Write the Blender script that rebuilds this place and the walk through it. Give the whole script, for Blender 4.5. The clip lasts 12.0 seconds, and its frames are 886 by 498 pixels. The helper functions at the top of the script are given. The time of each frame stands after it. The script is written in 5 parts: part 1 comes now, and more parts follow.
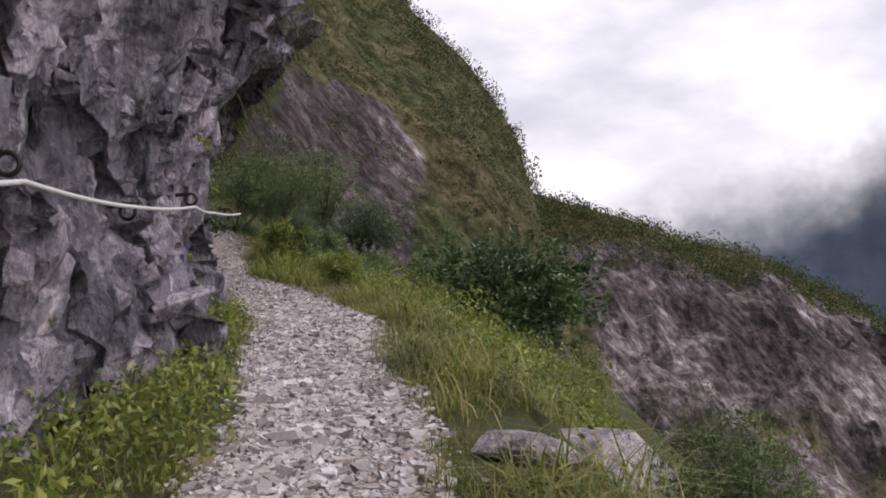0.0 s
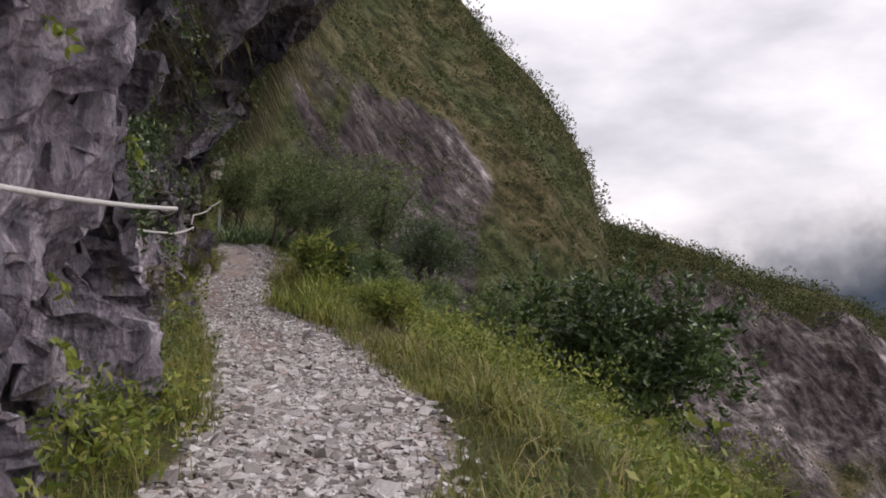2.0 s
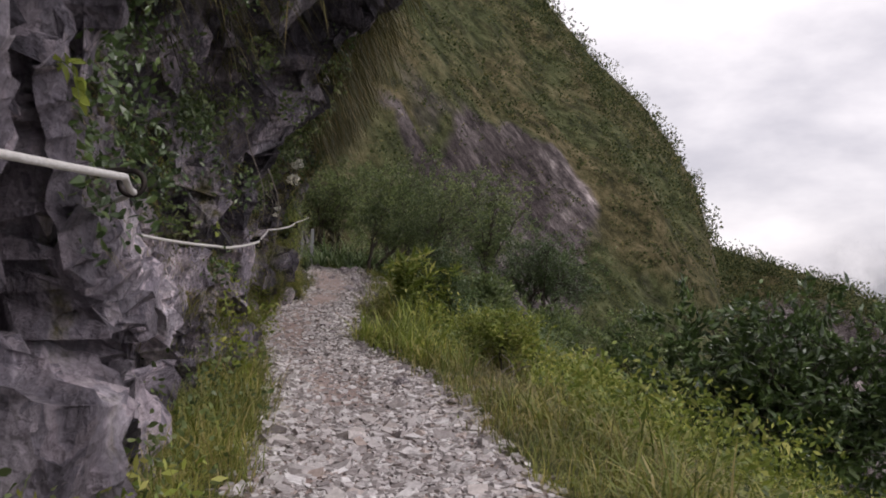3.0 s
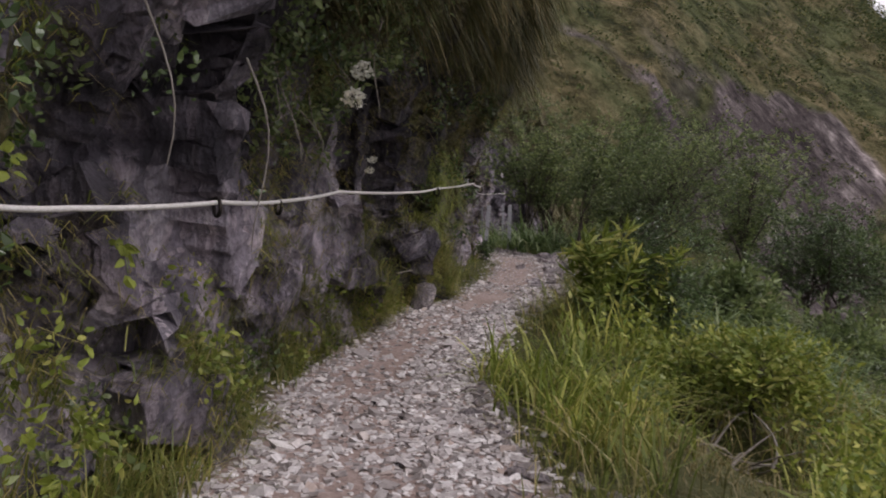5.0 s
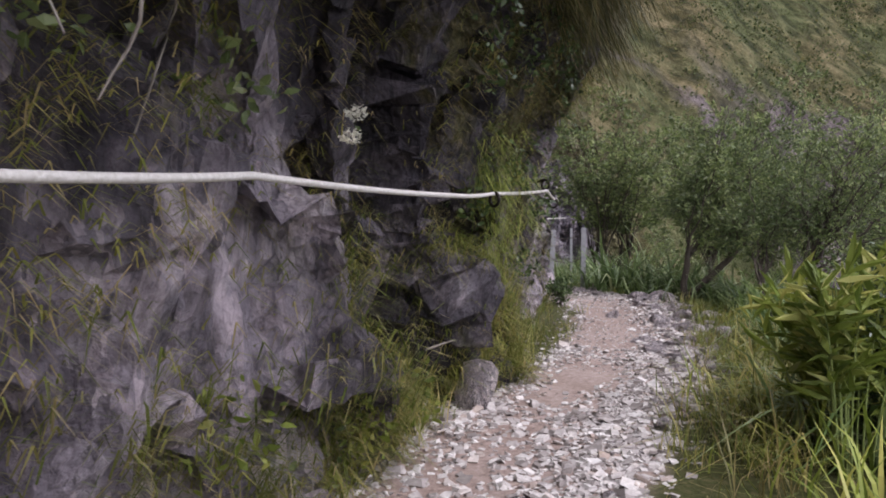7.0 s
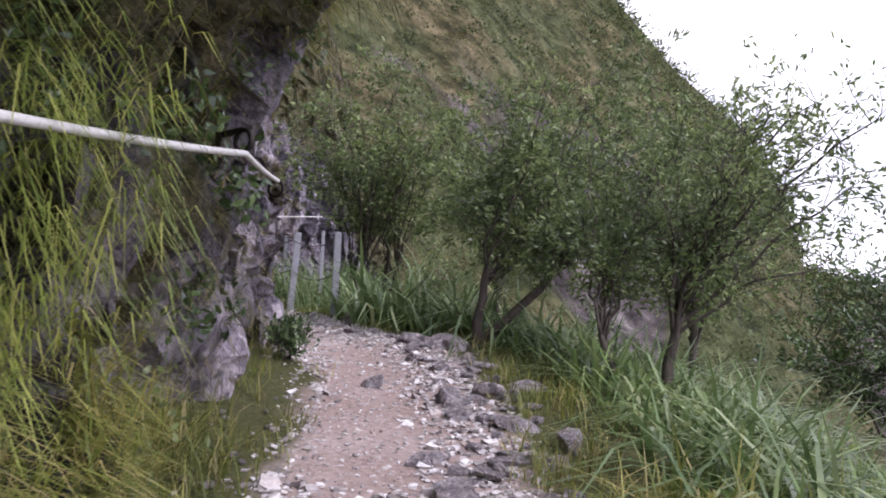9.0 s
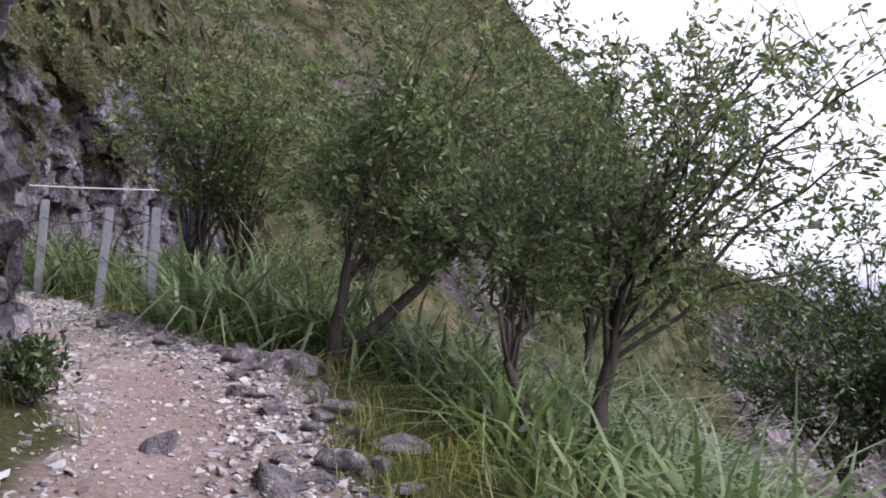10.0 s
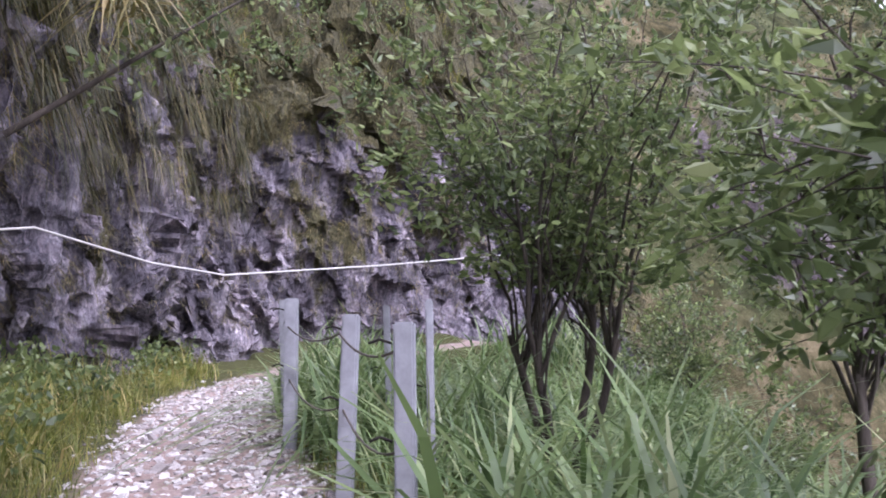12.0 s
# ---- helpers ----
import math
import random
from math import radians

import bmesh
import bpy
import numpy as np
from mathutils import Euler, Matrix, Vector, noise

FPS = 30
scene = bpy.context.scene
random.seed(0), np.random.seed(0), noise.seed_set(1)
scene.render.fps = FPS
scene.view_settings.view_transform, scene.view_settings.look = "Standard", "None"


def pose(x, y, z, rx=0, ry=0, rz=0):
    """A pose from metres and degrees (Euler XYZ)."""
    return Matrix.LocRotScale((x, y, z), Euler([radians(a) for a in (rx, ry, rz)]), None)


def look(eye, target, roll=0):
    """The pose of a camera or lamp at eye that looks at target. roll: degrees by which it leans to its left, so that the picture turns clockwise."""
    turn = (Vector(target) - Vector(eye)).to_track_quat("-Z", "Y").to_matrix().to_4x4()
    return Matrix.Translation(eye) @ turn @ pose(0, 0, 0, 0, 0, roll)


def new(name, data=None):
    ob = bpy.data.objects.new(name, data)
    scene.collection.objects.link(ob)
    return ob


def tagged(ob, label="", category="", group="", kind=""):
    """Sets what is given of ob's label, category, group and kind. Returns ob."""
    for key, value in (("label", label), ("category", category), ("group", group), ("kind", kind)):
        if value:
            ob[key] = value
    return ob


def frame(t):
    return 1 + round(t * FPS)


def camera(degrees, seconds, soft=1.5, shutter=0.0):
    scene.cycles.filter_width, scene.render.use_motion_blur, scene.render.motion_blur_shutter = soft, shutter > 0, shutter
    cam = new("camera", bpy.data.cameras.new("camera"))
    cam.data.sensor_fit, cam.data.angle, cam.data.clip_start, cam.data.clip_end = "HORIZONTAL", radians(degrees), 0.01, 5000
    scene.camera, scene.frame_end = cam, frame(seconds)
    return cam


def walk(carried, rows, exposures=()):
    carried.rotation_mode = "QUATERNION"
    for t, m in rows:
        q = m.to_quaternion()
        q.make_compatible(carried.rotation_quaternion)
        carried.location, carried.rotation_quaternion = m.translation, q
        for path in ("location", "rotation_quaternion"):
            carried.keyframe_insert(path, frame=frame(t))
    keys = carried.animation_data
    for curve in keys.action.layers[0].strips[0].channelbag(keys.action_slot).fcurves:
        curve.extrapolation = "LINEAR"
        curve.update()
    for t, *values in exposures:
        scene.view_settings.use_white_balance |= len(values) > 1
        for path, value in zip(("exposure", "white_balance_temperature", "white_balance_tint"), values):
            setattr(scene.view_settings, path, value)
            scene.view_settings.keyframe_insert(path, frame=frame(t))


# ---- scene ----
cam = camera(55.0, 12.0, soft=1.8, shutter=0.08)
PATH = [
    (0, (0.42, -0.373, 1.301), (0.348, 1.625, 1.239), -1.5),
    (0.5, (0.263, 0.843, 1.285), (0.125, 2.836, 1.201), 1.8),
    (1, (-0.069, 2.212, 1.277), (-0.298, 4.199, 1.277), 0.8),
    (1.5, (-0.063, 3.475, 1.254), (-0.241, 5.467, 1.267), 1.6),
    (2, (-0.22, 4.848, 1.273), (-0.437, 6.837, 1.265), 0.9),
    (2.5, (-0.473, 6.075, 1.263), (-0.784, 8.05, 1.275), 2.1),
    (2.7, (-0.642, 6.605, 1.239), (-1.043, 8.564, 1.285), 2.2),
    (4.5, (-1.081, 11.303, 1.112), (-1.64, 13.223, 1.14), -1.4),
    (5, (-1.492, 12.504, 1.229), (-2.501, 14.231, 1.234), 0.8),
    (5.5, (-2.02, 13.474, 1.286), (-3.196, 15.09, 1.36), 1.9),
    (6, (-2.52, 14.468, 1.266), (-3.683, 16.093, 1.325), 0.3),
    (6.5, (-3.224, 15.328, 1.35), (-4.34, 16.986, 1.415), -0.8),
    (6.7, (-3.478, 15.676, 1.36), (-4.593, 17.334, 1.441), -0.7),
    (8.3, (-4.904, 18.608, 1.481), (-5.712, 20.438, 1.5), 2.9),
    (8.5, (-5.082, 19.046, 1.538), (-5.838, 20.897, 1.587), 3.5),
    (9, (-5.384, 20.016, 1.68), (-5.983, 21.923, 1.764), 1.7),
    (9.5, (-5.551, 20.971, 1.743), (-5.874, 22.941, 1.861), 1.0),
    (10, (-5.807, 22.013, 1.808), (-6.12, 23.988, 1.855), 2.2),
    (10.5, (-6.3, 23.245, 1.927), (-6.855, 25.165, 2.003), -0.7),
    (11, (-6.453, 24.312, 2.083), (-7.098, 26.203, 2.176), 0.7),
    (11.5, (-7.012, 25.393, 2.212), (-7.839, 27.213, 2.281), -2.2),
    (12, (-7.593, 26.355, 2.27), (-8.669, 28.034, 2.426), -2.1),
]
walk(cam, [(t, look(eye, target, roll)) for t, eye, target, roll in PATH],
     exposures=[(0.0, 0.2, 6300, 19), (2.5, 0.08, 6500, 17), (5.0, 0.15, 6500, 19), (5.5, 0.45, 6400, 19), (6.5, 0.85, 6300, 18), (8.5, 1.2, 5900, 23), (10.0, 1.0, 5900, 24), (11.0, 1.35, 5750, 26), (11.5, 1.45, 5700, 27), (12.0, 1.65, 5650, 28)])

# ---- world and light: a bright overcast mountain sky ----
world = bpy.data.worlds.new("overcast")
scene.world = world
world.use_nodes = True
wn, wl = world.node_tree.nodes, world.node_tree.links
wn.clear()
w_out = wn.new("ShaderNodeOutputWorld")
w_bg = wn.new("ShaderNodeBackground")
w_sky = wn.new("ShaderNodeTexSky")
w_sky.sky_type, w_sky.sun_disc = "NISHITA", False
w_sky.sun_elevation, w_sky.sun_rotation = radians(48), radians(113)
w_dim = wn.new("ShaderNodeMix")
w_dim.data_type, w_dim.blend_type = "RGBA", "MULTIPLY"
w_dim.inputs[0].default_value = 1.0
w_dim.inputs[7].default_value = (0.09, 0.09, 0.09, 1)
w_co = wn.new("ShaderNodeTexCoord")
w_map = wn.new("ShaderNodeMapping")
w_map.inputs["Scale"].default_value = (1.0, 1.0, 2.2)
w_noise = wn.new("ShaderNodeTexNoise")
w_noise.inputs["Scale"].default_value, w_noise.inputs["Detail"].default_value = 2.6, 6.0
w_noise.inputs["Roughness"].default_value = 0.55
w_ramp = wn.new("ShaderNodeValToRGB")
w_ramp.color_ramp.elements[0].position, w_ramp.color_ramp.elements[0].color = 0.30, (0.46, 0.46, 0.51, 1)
w_ramp.color_ramp.elements[1].position, w_ramp.color_ramp.elements[1].color = 0.60, (1.0, 0.98, 0.975, 1)
w_mix = wn.new("ShaderNodeMix")
w_mix.data_type = "RGBA"
w_mix.inputs[0].default_value = 0.9
wl.new(w_co.outputs["Generated"], w_map.inputs["Vector"])
wl.new(w_map.outputs["Vector"], w_noise.inputs["Vector"])
wl.new(w_noise.outputs["Fac"], w_ramp.inputs["Fac"])
wl.new(w_sky.outputs["Color"], w_dim.inputs[6])
wl.new(w_dim.outputs[2], w_mix.inputs[6])
wl.new(w_ramp.outputs["Color"], w_mix.inputs[7])
wl.new(w_mix.outputs[2], w_bg.inputs["Color"])
w_bg.inputs["Strength"].default_value = 1.1
wl.new(w_bg.outputs["Background"], w_out.inputs["Surface"])

sun = new("sun", bpy.data.lights.new("sun", "SUN"))
sun.data.energy, sun.data.angle, sun.data.color = 1.4, radians(30), (1.0, 0.98, 0.95)
sun.matrix_world = look((27, 4, 32), (0, 15, 0))


# ---- materials ----
def material(name, rough=0.85, metal=0.0, spec=0.3):
    m = bpy.data.materials.new(name)
    m.use_nodes = True
    b = m.node_tree.nodes["Principled BSDF"]
    b.inputs["Roughness"].default_value, b.inputs["Metallic"].default_value = rough, metal
    b.inputs["Specular IOR Level"].default_value = spec
    return m, m.node_tree.nodes, m.node_tree.links, b


def ramp(nodes, stops, interp="LINEAR"):
    r = nodes.new("ShaderNodeValToRGB")
    e = r.color_ramp.elements
    r.color_ramp.interpolation = interp
    while len(e) < len(stops):
        e.new(0.5)
    for k, (p, c) in enumerate(stops):
        e[k].position, e[k].color = p, (*c, 1)
    return r


def noise_tex(nodes, links, scale, detail=5, rough=0.6, stretch=(1, 1, 1)):
    co = nodes.new("ShaderNodeTexCoord")
    mp = nodes.new("ShaderNodeMapping")
    mp.inputs["Scale"].default_value = stretch
    n = nodes.new("ShaderNodeTexNoise")
    n.inputs["Scale"].default_value, n.inputs["Detail"].default_value, n.inputs["Roughness"].default_value = scale, detail, rough
    links.new(co.outputs["Object"], mp.inputs["Vector"])
    links.new(mp.outputs["Vector"], n.inputs["Vector"])
    return n


def mix_rgb(nodes, links, fac, a, b, mode="MIX"):
    m = nodes.new("ShaderNodeMix")
    m.data_type, m.blend_type = "RGBA", mode
    if isinstance(fac, (int, float)):
        m.inputs[0].default_value = fac
    else:
        links.new(fac, m.inputs[0])
    for k, v in ((6, a), (7, b)):
        if isinstance(v, tuple):
            m.inputs[k].default_value = (*v, 1)
        else:
            links.new(v, m.inputs[k])
    return m.outputs[2]


def bump(nodes, links, bsdf, height, strength, distance):
    b = nodes.new("ShaderNodeBump")
    b.inputs["Strength"].default_value, b.inputs["Distance"].default_value = strength, distance
    links.new(height, b.inputs["Height"])
    links.new(b.outputs["Normal"], bsdf.inputs["Normal"])


def rock_material(name, dark, mid, pale, moss=True):
    m, n, l, b = material(name, 0.78, 0.0, 0.35)
    big = noise_tex(n, l, 0.9, 6, 0.6)
    streak = noise_tex(n, l, 3.2, 6, 0.65, (1, 1, 0.28))
    fine = noise_tex(n, l, 22, 6, 0.7)
    c1 = ramp(n, [(0.30, dark), (0.50, mid), (0.72, pale)])
    l.new(streak.outputs["Fac"], c1.inputs["Fac"])
    c2 = ramp(n, [(0.3, (0.55, 0.52, 0.55)), (0.65, (1.25, 1.22, 1.25))])
    l.new(big.outputs["Fac"], c2.inputs["Fac"])
    c3 = ramp(n, [(0.3, (0.72, 0.72, 0.72)), (0.7, (1.2, 1.2, 1.2))])
    l.new(fine.outputs["Fac"], c3.inputs["Fac"])
    col = mix_rgb(n, l, 1.0, c1.outputs["Color"], c2.outputs["Color"], "MULTIPLY")
    col = mix_rgb(n, l, 1.0, col, c3.outputs["Color"], "MULTIPLY")
    vo = n.new("ShaderNodeTexVoronoi")
    vo.feature = "DISTANCE_TO_EDGE"
    vo.inputs["Scale"].default_value = 3.0
    wob = noise_tex(n, l, 2.5, 4, 0.6, (1, 1, 0.5))
    wadd = n.new("ShaderNodeVectorMath")
    wadd.operation = "MULTIPLY_ADD"
    l.new(wob.outputs["Color"], wadd.inputs[0])
    wadd.inputs[1].default_value = (1.1, 1.1, 1.1)
    comap = n.new("ShaderNodeTexCoord")
    vmap = n.new("ShaderNodeMapping")
    vmap.inputs["Scale"].default_value = (1, 1, 0.45)
    l.new(comap.outputs["Object"], vmap.inputs["Vector"])
    l.new(vmap.outputs["Vector"], wadd.inputs[2])
    l.new(wadd.outputs[0], vo.inputs["Vector"])
    crack = ramp(n, [(0.0, (0.32, 0.3, 0.31)), (0.035, (1, 1, 1))])
    l.new(vo.outputs["Distance"], crack.inputs["Fac"])
    col = mix_rgb(n, l, 0.35, col, crack.outputs["Color"], "MULTIPLY")
    if moss:
        # the attribute 'tone' also carries the overhang's painted shade
        tn = n.new("ShaderNodeAttribute")
        tn.attribute_name = "tone"
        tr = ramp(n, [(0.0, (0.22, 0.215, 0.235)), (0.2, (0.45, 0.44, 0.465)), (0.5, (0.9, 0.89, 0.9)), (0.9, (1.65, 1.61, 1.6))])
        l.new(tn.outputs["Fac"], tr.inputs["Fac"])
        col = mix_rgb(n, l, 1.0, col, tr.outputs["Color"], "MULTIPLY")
        at = n.new("ShaderNodeAttribute")
        at.attribute_name = "moss"
        mcol = ramp(n, [(0.3, (0.03, 0.032, 0.014)), (0.5, (0.075, 0.07, 0.03)), (0.7, (0.14, 0.115, 0.065))])
        l.new(fine.outputs["Fac"], mcol.inputs["Fac"])
        edge = n.new("ShaderNodeMath")
        edge.operation = "MULTIPLY_ADD"
        l.new(streak.outputs["Fac"], edge.inputs[0])
        edge.inputs[1].default_value = 1.6
        edge.inputs[2].default_value = -0.8
        add = n.new("ShaderNodeMath")
        add.operation = "ADD"
        add.use_clamp = True
        l.new(edge.outputs[0], add.inputs[0])
        l.new(at.outputs["Fac"], add.inputs[1])
        hard = ramp(n, [(0.42, (0, 0, 0)), (0.6, (1, 1, 1))])
        l.new(add.outputs[0], hard.inputs["Fac"])
        col = mix_rgb(n, l, hard.outputs["Color"], col, mcol.outputs["Color"])
    l.new(col, b.inputs["Base Color"])
    chip = n.new("ShaderNodeTexVoronoi")
    chip.inputs["Scale"].default_value = 8.0
    l.new(wadd.outputs[0], chip.inputs["Vector"])
    chip2 = n.new("ShaderNodeTexVoronoi")
    chip2.inputs["Scale"].default_value = 21.0
    l.new(vmap.outputs["Vector"], chip2.inputs["Vector"])
    speck = ramp(n, [(0.0, (0.5, 0.5, 0.53)), (0.45, (0.95, 0.95, 0.95)), (0.8, (1.25, 1.2, 1.15)), (1.0, (1.7, 1.66, 1.6))])
    sepc = n.new("ShaderNodeSeparateColor")
    l.new(chip.outputs["Color"], sepc.inputs[0])
    l.new(sepc.outputs[0], speck.inputs["Fac"])
    l.new(mix_rgb(n, l, 0.8, col, speck.outputs["Color"], "MULTIPLY"), b.inputs["Base Color"])
    relief = mix_rgb(n, l, 0.45, chip.outputs["Distance"], chip2.outputs["Distance"])
    bump(n, l, b, mix_rgb(n, l, 0.5, relief, fine.outputs["Fac"]), 1.0, 0.11)
    return m


ROCK = rock_material("cliff_rock", (0.07, 0.064, 0.074), (0.25, 0.232, 0.26), (0.52, 0.5, 0.525))
ROCK_SMALL = rock_material("edge_rock", (0.28, 0.25, 0.25), (0.5, 0.455, 0.46), (0.7, 0.66, 0.66), False)


def gravel_material():
    m, n, l, b = material("gravel", 0.85, 0, 0.3)
    geo = n.new("ShaderNodeNewGeometry")
    c = ramp(n, [(0.0, (0.2, 0.175, 0.165)), (0.3, (0.38, 0.345, 0.335)), (0.6, (0.52, 0.485, 0.475)), (0.85, (0.68, 0.655, 0.645)), (1.0, (0.4, 0.32, 0.28))])
    l.new(geo.outputs["Random Per Island"], c.inputs["Fac"])
    f = noise_tex(n, l, 35, 5)
    c3 = ramp(n, [(0.3, (0.75, 0.74, 0.74)), (0.7, (1.15, 1.15, 1.15))])
    l.new(f.outputs["Fac"], c3.inputs["Fac"])
    l.new(mix_rgb(n, l, 1.0, c.outputs["Color"], c3.outputs["Color"], "MULTIPLY"), b.inputs["Base Color"])
    bump(n, l, b, f.outputs["Fac"], 0.4, 0.01)
    return m


GRAVEL = gravel_material()


def soil_material():
    """Packed stony trail where the attribute 'path' is one, dark grassy soil elsewhere."""
    m, n, l, b = material("soil", 0.95, 0, 0.2)
    at = n.new("ShaderNodeAttribute")
    at.attribute_name = "path"
    fine = noise_tex(n, l, 26, 6, 0.7)
    big = noise_tex(n, l, 1.3, 5, 0.6)
    trail = ramp(n, [(0.3, (0.22, 0.172, 0.155)), (0.5, (0.33, 0.265, 0.24)), (0.72, (0.44, 0.365, 0.345))])
    l.new(fine.outputs["Fac"], trail.inputs["Fac"])
    tint = ramp(n, [(0.35, (0.85, 0.78, 0.74)), (0.65, (1.1, 1.08, 1.08))])
    l.new(big.outputs["Fac"], tint.inputs["Fac"])
    tcol = mix_rgb(n, l, 1.0, trail.outputs["Color"], tint.outputs["Color"], "MULTIPLY")
    grass = ramp(n, [(0.3, (0.03, 0.035, 0.012)), (0.5, (0.06, 0.065, 0.022)), (0.7, (0.12, 0.1, 0.05))])
    l.new(fine.outputs["Fac"], grass.inputs["Fac"])
    l.new(mix_rgb(n, l, at.outputs["Fac"], grass.outputs["Color"], tcol), b.inputs["Base Color"])
    bump(n, l, b, fine.outputs["Fac"], 0.7, 0.03)
    return m


SOIL = soil_material()


def leaf_material(name, stops, rough=0.5, spec=0.4, through_light=0.25):
    """Leaves and blades: each one its own shade, some light passing through."""
    m, n, l, b = material(name, rough, 0, spec)
    geo = n.new("ShaderNodeNewGeometry")
    c = ramp(n, stops)
    l.new(geo.outputs["Random Per Island"], c.inputs["Fac"])
    big = noise_tex(n, l, 1.1, 4)
    tint = ramp(n, [(0.36, (0.6, 0.64, 0.62)), (0.64, (1.35, 1.3, 1.15))])
    l.new(big.outputs["Fac"], tint.inputs["Fac"])
    col = mix_rgb(n, l, 1.0, c.outputs["Color"], tint.outputs["Color"], "MULTIPLY")
    l.new(col, b.inputs["Base Color"])
    tr = n.new("ShaderNodeBsdfTranslucent")
    l.new(col, tr.inputs["Color"])
    mx = n.new("ShaderNodeMixShader")
    mx.inputs[0].default_value = through_light
    out = n["Material Output"]
    l.new(b.outputs[0], mx.inputs[1])
    l.new(tr.outputs[0], mx.inputs[2])
    l.new(mx.outputs[0], out.inputs["Surface"])
    return m


GRASS = leaf_material("grass", [(0.0, (0.11, 0.14, 0.03)), (0.4, (0.2, 0.235, 0.055)), (0.7, (0.3, 0.29, 0.085)), (1.0, (0.45, 0.37, 0.19))], through_light=0.35)
REED = leaf_material("reed", [(0.0, (0.085, 0.14, 0.05)), (0.5, (0.16, 0.235, 0.09)), (0.85, (0.24, 0.31, 0.15)), (1.0, (0.34, 0.37, 0.21))], 0.35, 0.5, 0.35)
DRY = leaf_material("dry_grass", [(0.0, (0.08, 0.085, 0.025)), (0.4, (0.17, 0.155, 0.055)), (0.75, (0.27, 0.215, 0.10)), (1.0, (0.42, 0.34, 0.2))], through_light=0.3)
LEAF = leaf_material("tree_leaf", [(0.0, (0.072, 0.1, 0.042)), (0.5, (0.145, 0.195, 0.075)), (0.85, (0.24, 0.305, 0.125)), (1.0, (0.31, 0.35, 0.18))], 0.33, 0.6, 0.5)
LEAF_DARK = leaf_material("bush_leaf", [(0.0, (0.032, 0.055, 0.018)), (0.5, (0.064, 0.108, 0.037)), (0.9, (0.12, 0.18, 0.06)), (1.0, (0.17, 0.23, 0.1))], 0.28, 0.7, 0.3)
LEAF_FAR = leaf_material("far_leaf", [(0.0, (0.028, 0.042, 0.017)), (0.5, (0.06, 0.08, 0.03)), (0.85, (0.13, 0.135, 0.058)), (1.0, (0.2, 0.18, 0.085))], 0.7, 0.2, 0.3)
FERN = leaf_material("fern_leaf", [(0.0, (0.12, 0.17, 0.03)), (0.6, (0.25, 0.30, 0.06)), (1.0, (0.42, 0.41, 0.13))], through_light=0.35)
HANGING = leaf_material("hanging_grass", [(0.0, (0.035, 0.042, 0.015)), (0.5, (0.085, 0.085, 0.032)), (0.8, (0.14, 0.12, 0.05)), (1.0, (0.3, 0.24, 0.13))], through_light=0.3)
FLOWER = leaf_material("flower", [(0.0, (0.55, 0.53, 0.48)), (1.0, (0.75, 0.74, 0.7))])


def plain(name, a, b2, scale, rough, metal=0.0, relief=0.3, dist=0.01, stretch=(1, 1, 1)):
    m, n, l, b = material(name, rough, metal, 0.35)
    f = noise_tex(n, l, scale, 6, 0.65, stretch)
    c = ramp(n, [(0.3, a), (0.7, b2)])
    l.new(f.outputs["Fac"], c.inputs["Fac"])
    l.new(c.outputs["Color"], b.inputs["Base Color"])
    bump(n, l, b, f.outputs["Fac"], relief, dist)
    return m


BARK = plain("bark", (0.024, 0.019, 0.016), (0.105, 0.086, 0.07), 14, 0.9, 0, 0.8, 0.03, (1, 1, 0.25))
TWIG = plain("pale_bark", (0.12, 0.1, 0.085), (0.3, 0.27, 0.24), 14, 0.9, 0, 0.6, 0.02, (1, 1, 0.3))
CONCRETE = plain("grey_post", (0.22, 0.22, 0.24), (0.36, 0.36, 0.39), 9, 0.85)
ROPE = plain("rope_fibre", (0.5, 0.48, 0.45), (0.72, 0.7, 0.68), 60, 0.9, 0, 0.6, 0.01)
IRON = plain("black_iron", (0.015, 0.014, 0.014), (0.05, 0.04, 0.035), 30, 0.55, 0.7)
WIRE = plain("rusty_wire", (0.08, 0.07, 0.065), (0.2, 0.17, 0.15), 30, 0.7, 0.4)
